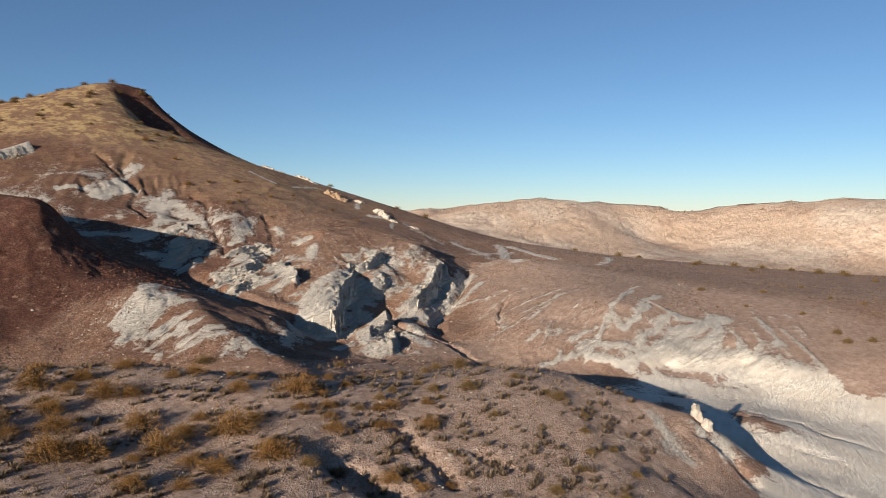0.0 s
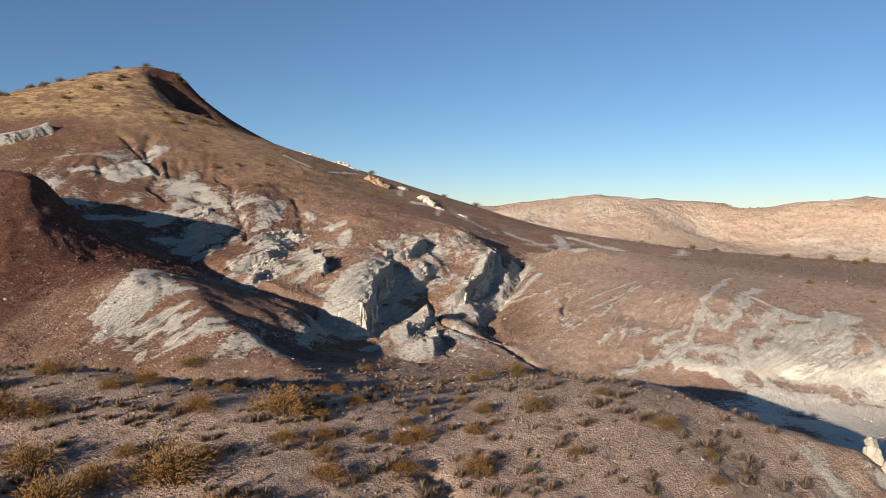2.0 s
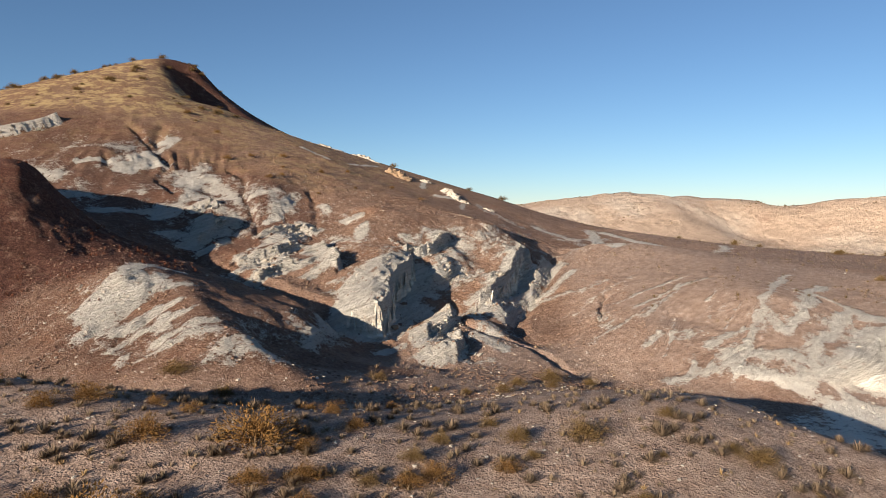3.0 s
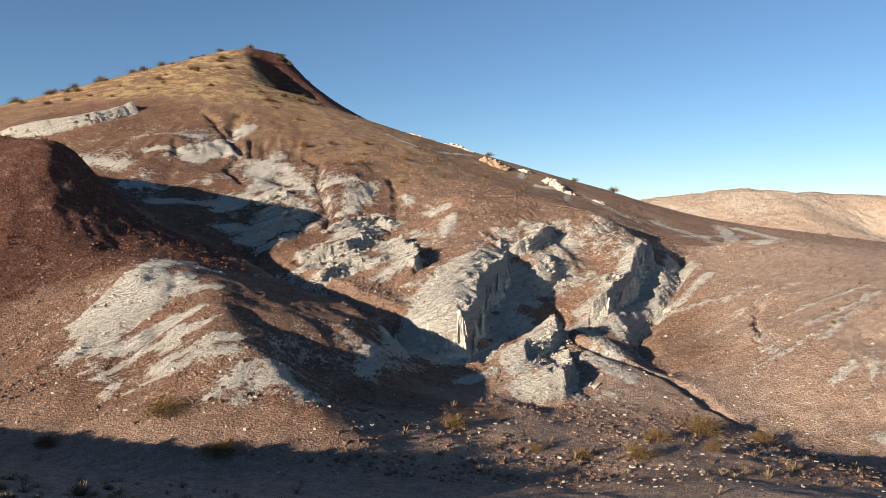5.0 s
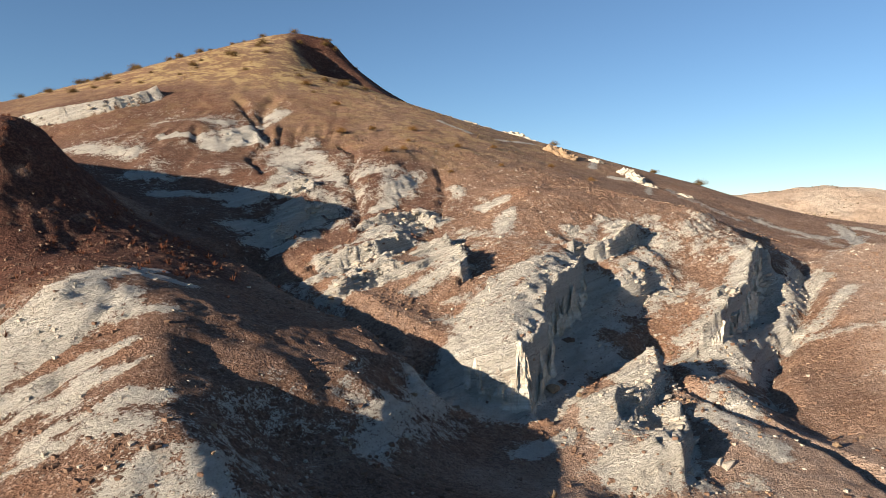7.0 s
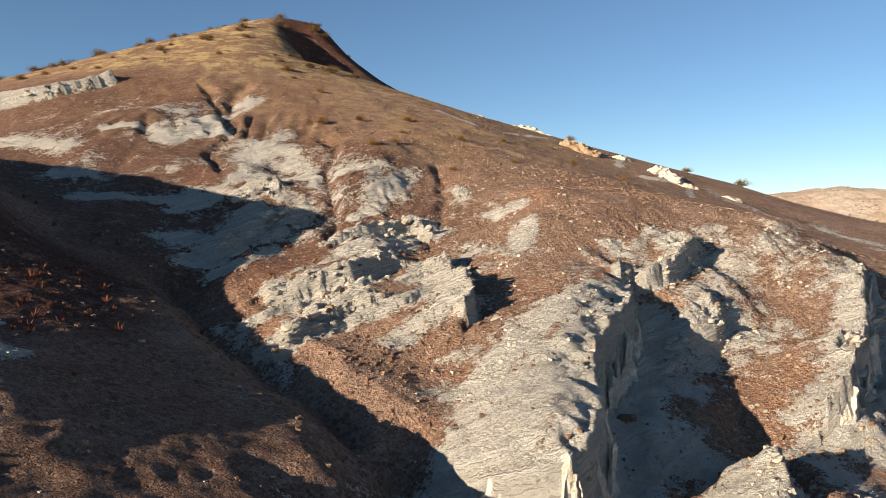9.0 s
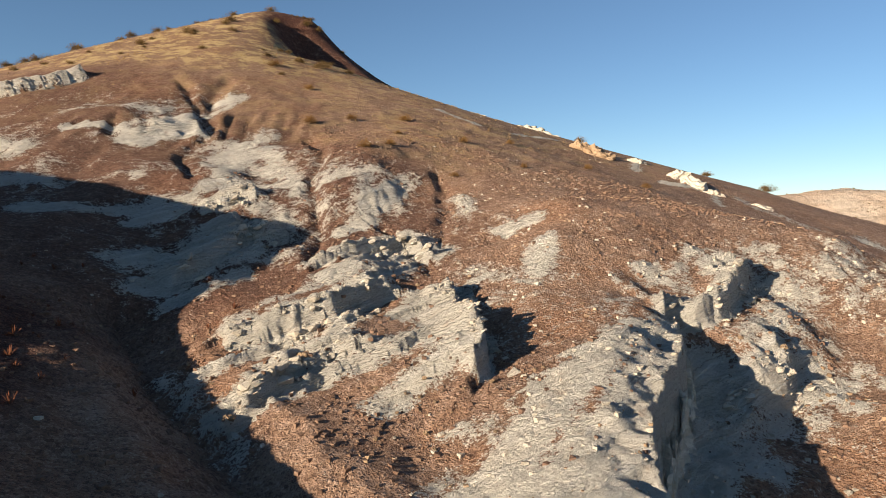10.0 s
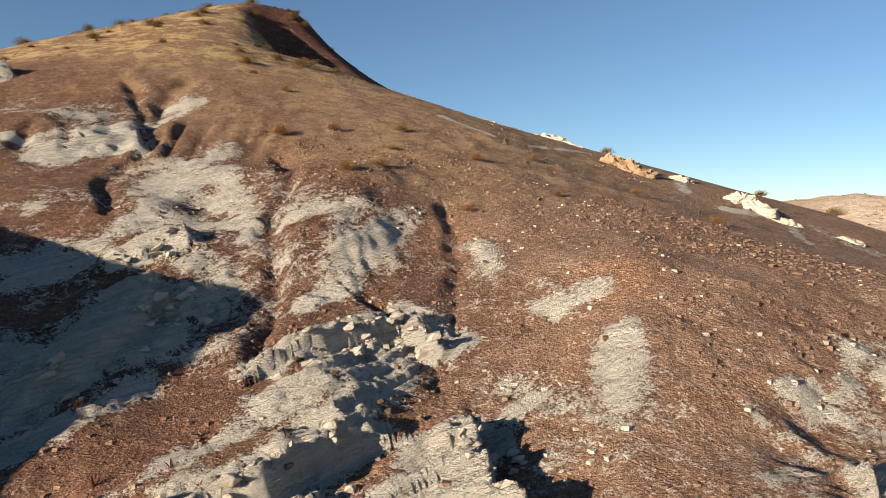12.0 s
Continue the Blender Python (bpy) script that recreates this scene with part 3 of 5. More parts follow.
pale(-18.8, 47.3, -17.0, 48.1, 0.18, 0.8, 0)
pale(-19.6, 47.0, -19.9, 47.9, 0.21, 0.8, 0.2)
pale(-20.8, 48.1, -20.6, 49.0, 0.15, 0.8, 0)
pale(-14.6, 47.1, -14.4, 47.7, 0.29, 0.8, 0)
pale(-14.9, 46.0, -14.2, 47.2, 0.15, 0.8, 0)
pale(-13.9, 46.1, -13.5, 47.9, 0.27, 0.6, 0)
pale(-13.7, 48.3, -11.9, 47.1, 0.35, 0.95, 0.5)
pale(-12.8, 47.6, -11.6, 47.3, 0.32, 0.85, 0.3)
pale(-11.8, 47.5, -11.1, 49.0, 0.25, 0.5, 0.1)
pale(-20.8, 53.6, -19.8, 54.4, 0.19, 0.7, 0)
# cliffs, low mound and the shaded gully foot
pale(-11.6, 61.7, -10.0, 69.2, 0.95, 1, 0.5)
pale(-12.6, 63.5, -10.8, 65.9, 0.56, 1, 0.5)
pale(-10.1, 66.1, -9.6, 72.0, 0.54, 1, 0.4)
pale(-12.7, 57.4, -12.8, 61.8, 0.64, 0.8, 0.6)
pale(-11.6, 55.4, -11.4, 58.4, 0.54, 0.6, 0.4)
pale(-13.6, 54.7, -12.7, 54.5, 0.34, 0.8, 0.5)
pale(-6.3, 64.6, -4.6, 58.1, 0.73, 1, 0.5)
pale(-7.2, 60.7, -6.1, 57.8, 0.41, 0.95, 0.1)
pale(-3.5, 63.5, -1.5, 61.4, 0.32, 0.9, 0.1)
pale(-9.1, 57.6, -8.0, 59.1, 0.33, 1, 0)
# right-hand hill
pale(0.6, 75.3, 5.1, 74.9, 0.24, 0.6, 0)
pale(2.1, 76.1, 4.5, 80.9, 0.35, 0.7, 0)
pale(1.1, 80.7, 3.7, 83.8, 0.50, 0.9, 0)
pale(2.0, 106.2, 6.3, 101.7, 0.95, 0.5, 0)
pale(9.1, 110.7, 9.6, 87.3, 0.80, 0.8, 0)
pale(3.1, 70.7, 4.4, 71.2, 0.37, 0.32, 0)
pale(4.8, 74.4, 6.9, 75.9, 0.27, 0.5, 0)
pale(21.6, 62.5, 23.7, 59.8, 0.88, 0.85, 0)
pale(24.9, 55.3, 27.5, 56.4, 0.42, 0.6, 0)
pale(12.0, 58.4, 14.9, 55.0, 0.87, 0.85, 0)
pale(15.1, 55.6, 19.8, 58.8, 0.53, 0.7, 0)
pale(8.3, 56.8, 11.4, 57.6, 0.39, 0.7, 0)
pale(15.6, 62.7, 15.7, 61.0, 0.38, 0.7, 0)
pale(14.5, 56.6, 19.4, 61.3, 0.36, 0.5, 0)
pale(18.2, 62.0, 19.3, 59.7, 0.38, 0.6, 0)
pale(13.5, 59.2, 15.0, 61.8, 0.23, 0.6, 0)
pale(8.2, 65.1, 12.1, 70.6, 0.25, 0.45, 0)
pale(5.3, 68.1, 5.8, 64.5, 0.49, 0.5, 0)
pale(3.6, 70.5, 9.1, 75.8, 0.22, 0.4, 0)
pale(9.5, 61.6, 10.7, 61.5, 0.66, 0.5, 0)
pale(7.6, 60.9, 8.7, 61.8, 0.23, 0.6, 0)
pale(12.2, 63.6, 13.6, 67.5, 0.20, 0.4, 0)
pale(23.7, 104.5, 27.7, 113.1, 0.75, 0.6, 0)
pale(10.9, 110.5, 17.1, 107.0, 0.84, 0.85, 0)
pale(4.5, 100.1, 10.5, 106.7, 0.77, 0.5, 0)
pale(2.3, 105.2, 4.6, 103.8, 1.13, 0.6, 0)
# white silt reaching up the right-hand flank
pale(17.8, 57.0, 22.9, 58.0, 1.02, 1, 0)
pale(21.1, 59.9, 24.9, 62.0, 1.02, 1, 0)
pale(13.3, 58.7, 17.1, 56.9, 0.35, 0.95, 0)
pale(15.9, 60.4, 21.6, 68.6, 0.33, 0.85, 0)
pale(18.0, 59.3, 21.3, 63.8, 0.37, 0.85, 0)
pale(16.8, 57.9, 19.9, 62.2, 0.32, 0.85, 0)
pale(14.9, 61.8, 20.5, 72.5, 0.21, 0.75, 0)
pale(11.1, 59.8, 13.6, 61.2, 0.24, 0.75, 0)
# silt of the wash and the end of the bench
pale(16.9, 52.7, 24.4, 46.8, 1.79, 1, 0)
pale(19.6, 57.0, 24.4, 54.1, 1.45, 1, 0)
pale(25.1, 52.5, 27.2, 51.2, 1.96, 1, 0)
pale(22.3, 49.8, 25.6, 48.5, 1.67, 1, 0)
pale(13.6, 34.8, 20.1, 39.1, 0.84, 0.7, 0)
pale(10.8, 34.9, 11.1, 32.6, 0.51, 0.85, 0.3)
pale(8.7, 32.1, 11.6, 32.3, 0.39, 0.7, 0.2)
pale(7.7, 35.1, 9.4, 33.3, 0.20, 0.55, 0)
pale(-0.0, 28.0, 1.3, 28.6, 0.36, 0.6, 0)
pale(2.5, 29.2, 3.3, 28.8, 0.29, 0.4, 0)
# outcrops along the far shoulder
pale(-30.0, 109.4, -25.7, 106.4, 0.38, 0.8, 0.3)
pale(-23.6, 109.1, -21.1, 116.2, 0.24, 0.7, 0.2)
pale(-14.0, 114.8, -13.4, 108.6, 0.39, 0.7, 0.1)
pale(-11.0, 106.0, -8.7, 107.4, 0.51, 0.9, 0.4)
pale(-7.7, 105.8, -7.5, 101.1, 0.29, 0.6, 0)
pale(-5.7, 105.6, -3.2, 105.4, 0.59, 0.5, 0)

# ---- gullies (depth, half width, course) and ledges (drop, depth of tread, brink with the high side on its left) ----
GULLIES, LEDGES = [], []


def gully(depth, width, *course):
    GULLIES.append((depth, width, course))


def ledge_line(drop, tread, *brink):
    LEDGES.append((drop, tread, brink))


gully(0.4, 0.7, (-33.2, 93.0), (-29.4, 86.9), (-28.1, 83.8), (-26.9, 81.7), (-25.6, 79.9), (-24.6, 78.0), (-23.8, 76.5))
gully(0.25, 0.6, (-23.0, 89.2), (-21.4, 86.7), (-20.2, 81.6), (-19.7, 79.6), (-19.4, 77.5))
gully(0.4, 0.7, (-48.9, 98.9), (-45.2, 95.9), (-40.1, 91.5), (-39.1, 87.0), (-35.4, 83.6))
gully(0.5, 0.9, (-45.9, 100.9), (-44.6, 97.2), (-40.1, 91.5))
gully(0.4, 0.6, (-5.9, 70.7), (-4.4, 64.7), (-1.9, 63.6), (0.3, 62.5), (2.3, 59.2), (3.7, 57.6))
gully(0.8, 1.2, (3.1, 87.2), (1.9, 78.6), (-0.1, 73.5), (-1.3, 66.7))
gully(1.0, 1.7, (-13.6, 60.2), (-14.8, 62.0), (-16.9, 63.3), (-20.2, 65.2), (-23.8, 67.5), (-28.6, 70.8))
gully(0.7, 1.2, (-5.0, 26.8), (-3.5, 25.8), (-1.9, 24.2))
gully(0.35, 0.6, (-2.1, 30.2), (-0.7, 28.1), (0.3, 26.0))
gully(0.25, 0.4, (1.6, 28.8), (2.9, 27.3))
gully(0.18, 0.25, (15.0, 38.4), (17.5, 37.0), (20.5, 34.4), (24.0, 33.0))
gully(0.22, 0.25, (17.9, 44.5), (20.8, 44.4), (23.6, 44.9), (23.8, 43.1), (26.6, 41.4))
gully(0.3, 0.5, (13.0, 34.4), (14.3, 34.0), (15.1, 32.7))
gully(0.15, 0.25, (18.5, 43.3), (20.1, 40.6), (22.7, 38.2))
gully(0.4, 0.4, (6.5, 72.5), (5.5, 69.0), (5.2, 66.5))
gully(0.25, 0.6, (-21.1, 48.7), (-20.6, 49.7), (-19.7, 51.4))
gully(0.4, 0.7, (-22.8, 49.5), (-22.1, 51.1), (-21.4, 52.5))
# broad hollow cut so that the flank right of the cap lies in shade
gully(3.0, 5.0, (-58.0, 132.5), (-55.0, 129.5), (-51.0, 127.0), (-46.0, 125.0), (-40.0, 123.5))
gully(0.3, 0.7, (-19.3, 75.1), (-19.7, 74.2), (-20.0, 72.9))
ledge_line(0.9, 2.5, (-14.6, 69.3), (-15.0, 71.0), (-15.9, 72.9), (-16.9, 74.2), (-17.7, 75.6))
ledge_line(0.6, 2, (-23.0, 69.8), (-21.7, 70.8), (-20.6, 71.9), (-20.0, 74.0), (-19.4, 74.5))
ledge_line(0.5, 1.6, (-20.3, 66.0), (-20.1, 67.0), (-19.8, 68.4), (-19.4, 69.7), (-18.8, 69.9))
ledge_line(0.5, 2, (-23.4, 76.2), (-22.3, 78.2), (-21.2, 80.0), (-19.9, 78.7))
ledge_line(0.5, 3, (-28.4, 74.0), (-28.2, 75.6), (-28.4, 77.3), (-29.3, 79.4))
ledge_line(0.5, 2, (-32.0, 79.8), (-30.0, 81.6))
ledge_line(0.6, 1.5, (-28.7, 78.7), (-27.3, 79.8))
ledge_line(0.9, 1.2, (-10.1, 75.5), (-9.1, 76.0), (-8.0, 77.8), (-7.0, 81.1))
ledge_line(0.7, 1.5, (-8.1, 73.4), (-6.9, 74.7), (-6.1, 76.1))
ledge_line(0.7, 2, (-2.7, 73.7), (-1.4, 75.9), (0.3, 81.2))
ledge_line(1.0, 3, (-67.4, 87.4), (-63.5, 88.6), (-60.5, 90.7), (-57.6, 94.1), (-57.0, 96.4))
ledge_line(0.5, 1.2, (-6.3, 60.7), (-5.5, 62.9), (-5.1, 68.0))
ledge_line(0.7, 1.5, (-4.3, 58.3), (-4.0, 60.4), (-4.4, 62.7))
ledge_line(0.9, 2, (-2.3, 73.2), (-0.5, 79.0), (0.5, 83.4))


def along(px, py, x1, y1, x2, y2):
    """Distance from the stretch between two places."""
    dx, dy = x2 - x1, y2 - y1
    k = np.clip(((px - x1) * dx + (py - y1) * dy) / (dx * dx + dy * dy + 1e-6), 0, 1)
    return np.hypot(px - x1 - k * dx, py - y1 - k * dy)


def slopes(v):
    """Rise along x and y of a grid field."""
    dy, dx = np.gradient(v.reshape(NY, NX), GY, GX)
    return dx.ravel().astype(np.float32), dy.ravel().astype(np.float32)


RX, RY = slopes(BASE)
STEEP = np.hypot(RX, RY)
CELL = np.maximum(*[v.ravel() for v in np.meshgrid(np.gradient(GX), np.gradient(GY))])
CLOSE = np.where(CELL < 0.9)[0]


soft_x, soft_y = np.arange(-80, 50, 1.0), np.arange(20, 142, 1.0)
soft_h = landform(*[v.ravel().astype(np.float32) for v in np.meshgrid(soft_x, soft_y)]).reshape(len(soft_y), len(soft_x))
soft_gy, soft_gx = np.gradient(soft_h)


def fall(px, py):
    """The broad rise of the land along x and y."""
    fx, fy = np.clip(px - soft_x[0], 0, len(soft_x) - 1.01), np.clip(py - soft_y[0], 0, len(soft_y) - 1.01)
    ix, iy = fx.astype(int), fy.astype(int)
    fx, fy = fx - ix, fy - iy
    return [(v[iy, ix] * (1 - fx) + v[iy, ix + 1] * fx) * (1 - fy) + (v[iy + 1, ix] * (1 - fx) + v[iy + 1, ix + 1] * fx) * fy for v in (soft_gx, soft_gy)]


def rills(width, reach, seed, px, py, steps=7):
    """Noise drawn out down the slope, as water does it."""
    total, weight = np.zeros(len(px), np.float32), 0
    for sign in (1, -1):
        qx, qy = px.copy(), py.copy()
        for k in range(steps):
            gx, gy = fall(qx, qy)
            n = np.hypot(gx, gy) + 0.02
            qx, qy = qx + sign * gx / n * reach / steps, qy + sign * gy / n * reach / steps
            w = 1 - k / (steps + 1)
            total += w * (value_noise(qx / width, qy / width, seed) * 2 - 1)
            weight += w
    return total / weight * 2.2 * math.sqrt(steps / 7)


def signed(px, py, brink):
    """Distance from a line of places, positive on its left, and how far past its ends."""
    best, side, past = np.full(len(px), 1e6, np.float32), np.ones(len(px), np.float32), np.zeros(len(px), np.float32)
    for k, ((x1, y1), (x2, y2)) in enumerate(zip(brink[:-1], brink[1:])):
        dx, dy = x2 - x1, y2 - y1
        n = math.hypot(dx, dy)
        f = ((px - x1) * dx + (py - y1) * dy) / (n * n)
        c = np.clip(f, 0, 1)
        d = np.hypot(px - x1 - c * dx, py - y1 - c * dy)
        near_it = d < best
        s = np.where((px - x1) * -dy + (py - y1) * dx > 0, 1, -1)
        over = (np.where(k == 0, np.maximum(-f, 0), 0) + np.where(k == len(brink) - 2, np.maximum(f - 1, 0), 0)) * n
        best, side, past = np.where(near_it, d, best), np.where(near_it, s, side), np.where(near_it, over, past)
    return best * side, past


# shares of each cover, from 0 to 1
crumple = fbm(XX / 2.2, YY / 2.2, 5, 31)
frayed = fbm(XX / 0.6, YY / 0.6, 4, 32)
warp_x, warp_y = XX + 1.3 * crumple, YY + 1.3 * fbm(XX / 2.2, YY / 2.2, 5, 47)
torn = 0.4 + 1.0 * ramp(XX, 8, 13)
near_x, near_y = XX + torn * crumple + 0.45 * frayed, YY + torn * fbm(XX / 2.2, YY / 2.2, 5, 47) + 0.45 * fbm(XX / 0.6, YY / 0.6, 4, 48)
run = np.zeros(len(XX), np.float32)
run[CLOSE] = rills(0.75, 5.0, 3, XX[CLOSE], YY[CLOSE])
fine_run = np.zeros(len(XX), np.float32)
fine_run[CLOSE] = rills(0.28, 2.6, 9, XX[CLOSE], YY[CLOSE])
long_run = np.zeros(len(XX), np.float32)
long_run[CLOSE] = rills(0.36, 6.0, 15, XX[CLOSE], YY[CLOSE], 18)
local = (1 - ramp(np.hypot(XX + 15, YY - 75), 70, 110))
bench = ramp(YY, 50, 44) * ramp(XX, 14, 9)
bare, outcrop = np.zeros(len(XX), np.float32), np.zeros(len(XX), np.float32)
for x1, y1, x2, y2, r, share, solid in PALE:
    reach = 1.7 * r + 2.2
    here = np.where((XX > min(x1, x2) - reach) & (XX < max(x1, x2) + reach) & (YY > min(y1, y2) - reach) & (YY < max(y1, y2) + reach))[0]
    sway = min(1.0, 0.25 + 0.6 * r)
    d = along(XX[here] + sway * (near_x[here] - XX[here]), YY[here] + sway * (near_y[here] - YY[here]), x1, y1, x2, y2)
    patch = 1 - np.clip((d - 0.3 * r) / (1.15 * r + 0.35), 0, 1)
    bare[here] = np.maximum(bare[here], share * patch)
    outcrop[here] = np.maximum(outcrop[here], solid * np.minimum(1, 1.4 * patch))
# rust is red-brown soil; further down it also takes painted shade
rust = np.maximum(ramp(along(warp_x, warp_y, -60, 60, -31, 61), 10, 6), ramp(along(warp_x, warp_y, -60, 52, -35.5, 52), 8, 5)) * ramp(YY, 43, 46)
flank = ramp(along(warp_x, warp_y, 9, 66, 26, 58), 10, 6) * ramp(XX, 3, 6)
knoll = ramp(along(warp_x, warp_y, -26, 53, -13, 48.5), 5.5, 3.5)
scant = (0.08 + 0.22 * ramp(STEEP, 0.45, 0.9) + 0.3 * ramp(STEEP, 0.95, 1.6)) * (1 - bench) * local * (1 - rust) * ramp(YY, 122, 112)
scant = scant + 0.46 * flank * ramp(0.75 * long_run + 0.4 * fine_run + 0.3 * crumple, 0.1, 0.7) + 0.10 * knoll + 0.16 * ramp(along(warp_x, warp_y, -22, 48, -12, 46.5), 3.5, 1.5)
mottle = ramp(fbm(XX / 3.4, YY / 3.4, 5, 41) + 0.3 * run, -0.5, 0.6)
scant = scant + mottle * (0.34 * ramp(along(warp_x, warp_y, -48, 88, -30, 80), 11, 6) + 0.36 * ramp(along(warp_x, warp_y, -6, 78, 3, 98), 9, 4) + 0.22 * ramp(along(warp_x, warp_y, -22, 82, -12, 74), 8, 3))
bare = np.maximum(bare, scant) + 0.3 * np.minimum(bare, scant) + (0.20 * long_run + 0.12 * fine_run) * (0.4 * ramp(bare, 0.05, 0.4) * ramp(bare, 1.0, 0.7) + 0.6 * np.maximum(knoll, flank) * ramp(bare, 1.0, 0.8)) + 0.22 * frayed * ramp(bare, 0.1, 0.4) * ramp(bare, 1.05, 0.8)
bare = np.clip(bare, 0, 1)
# browner floor at the gully mouth, with less clay and sand
brown_floor = np.maximum(ramp(along(warp_x, warp_y, -10.8, 52, -8, 53), 2.6, 1.4), 0.4 * ramp(along(warp_x, warp_y, -12, 54, -10.8, 57), 2.2, 1.2))
bare *= 1 - 0.7 * brown_floor
bare *= 1 - 0.45 * bench
wash = ramp(BASE + 0.5 * crumple, 8.6, 7.6) * ramp(along(warp_x + 2 * crumple, warp_y, 24, 47, 70, 18), 24, 15) * ramp(XX + 2 * crumple, 9, 13) * ramp(YY, 70, 62)
bare = np.maximum(bare, wash * ramp(BASE + 0.8 * crumple, 7.4, 6.4))
bare *= 1 - 0.6 * ramp(along(warp_x, warp_y, -18, 56.5, -15, 56.5), 3.0, 1.6)
bare *= 1 - 0.5 * ramp(along(warp_x, warp_y, -38, 83, -27, 73), 6, 3) * ramp(crumple + 0.3 * run, -0.25, 0.25)
bare *= 1 - 0.45 * ramp(along(warp_x, warp_y, -12, 80, -9, 76), 3.5, 1.5) * ramp(frayed, -0.3, 0.3)
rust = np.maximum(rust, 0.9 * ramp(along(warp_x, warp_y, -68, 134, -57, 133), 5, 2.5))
# shade on the flank right of the cap, painted as dark cover
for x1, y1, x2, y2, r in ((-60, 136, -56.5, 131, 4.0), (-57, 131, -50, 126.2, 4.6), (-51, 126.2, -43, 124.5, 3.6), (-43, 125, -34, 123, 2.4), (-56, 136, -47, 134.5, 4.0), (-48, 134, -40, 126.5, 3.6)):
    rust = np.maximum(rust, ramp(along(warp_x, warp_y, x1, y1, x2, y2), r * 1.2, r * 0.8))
straw = np.maximum(ramp(BASE, 26, 33) * ramp(YY, 96, 104), ramp(BASE, 19.5, 20.3) * ramp(XX, -36, -38) * ramp(YY, 76, 72))
straw = np.maximum(straw, 0.42 * ramp(BASE + 1.2 * crumple, 17.5, 23) * ramp(YY, 82, 90) * ramp(YY, 150, 130))
rust = np.maximum(rust, 0.35 * ramp(along(warp_x, warp_y, -21, 57.8, -12, 55), 5, 2.8))
rust = np.maximum(rust, 0.55 * brown_floor)
# darker soil of the upper left slopes, deepened further for their shade
rust = np.maximum(rust, 0.75 * ramp(along(warp_x, warp_y, -80, 99, -40, 94), 10, 6) * (1 - straw))
rust = np.maximum(rust, 0.7 * ramp(along(warp_x, warp_y, -60, 92, -30, 80), 14, 8))
straw *= 1 - rust
rust = np.maximum(rust, 0.38 * knoll)
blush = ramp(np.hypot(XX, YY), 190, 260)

# ledges and gullies in the broad form
edges = np.zeros(len(XX), np.float32)
HEIGHT = BASE.copy()
for drop, tread, brink in LEDGES:
    xs, ys = [p[0] for p in brink], [p[1] for p in brink]
    here = np.where((XX > min(xs) - 6) & (XX < max(xs) + 6) & (YY > min(ys) - 6) & (YY < max(ys) + 6))[0]
    d, past = signed(XX[here] + 0.5 * crumple[here], YY[here] + 0.4 * fbm(XX[here] / 0.8, YY[here] / 0.8, 4, 55), brink)
    fade = np.exp(-past / 0.5)
    HEIGHT[here] += drop * fade * (ramp(d, -0.10, 0.14) * np.exp(-np.maximum(d, 0) / tread) - 0.25 * ramp(d, -1.6, -0.1) * ramp(d, 0.14, -0.1))
    bare[here] = np.maximum(bare[here], fade * ramp(d, -0.5, 0.0) * ramp(d, 1.1 * tread, 0.2 * tread) * 0.95)
    edges[here] = np.maximum(edges[here], fade * ramp(np.abs(d), 1.6, 0.2))
for depth, width, course in GULLIES:
    xs, ys = [p[0] for p in course], [p[1] for p in course]
    here = np.where((XX > min(xs) - 4) & (XX < max(xs) + 4) & (YY > min(ys) - 4) & (YY < max(ys) + 4))[0]
    d, past = signed(XX[here] + 0.7 * crumple[here], YY[here] + 0.5 * fbm(XX[here] / 1.1, YY[here] / 1.1, 3, 56), course)
    HEIGHT[here] -= depth * np.exp(-past / width) * (1 - np.clip(np.abs(d) / width, 0, 1)) ** 1.2

# cliffs: brink as x, y, height of the rim, height of the foot, with the high side on the left
CLIFFS = [
    [(-12.6, 61.5, 10.5, 9.6), (-11.5, 61.2, 10.95, 9.2), (-10.6, 61.0, 11.25, 8.9), (-9.9, 61.1, 11.4, 8.8), (-9.55, 62.3, 11.6, 8.9), (-9.5, 64.2, 11.85, 9.3), (-9.9, 66.0, 12.25, 9.6), (-10.2, 67.9, 12.7, 10.0), (-9.7, 70.8, 13.4, 10.5), (-9.5, 73.0, 13.5, 11.2), (-9.7, 75.0, 13.7, 12.4)],
    [(-3.5, 70.4, 10.9, 9.4), (-2.7, 71.4, 11.4, 9.7), (-2.1, 73.5, 11.8, 9.8), (-1.3, 76.0, 12.2, 10.1), (-0.9, 79.0, 12.9, 11.0), (-0.1, 82.5, 13.9, 12.3)],
]


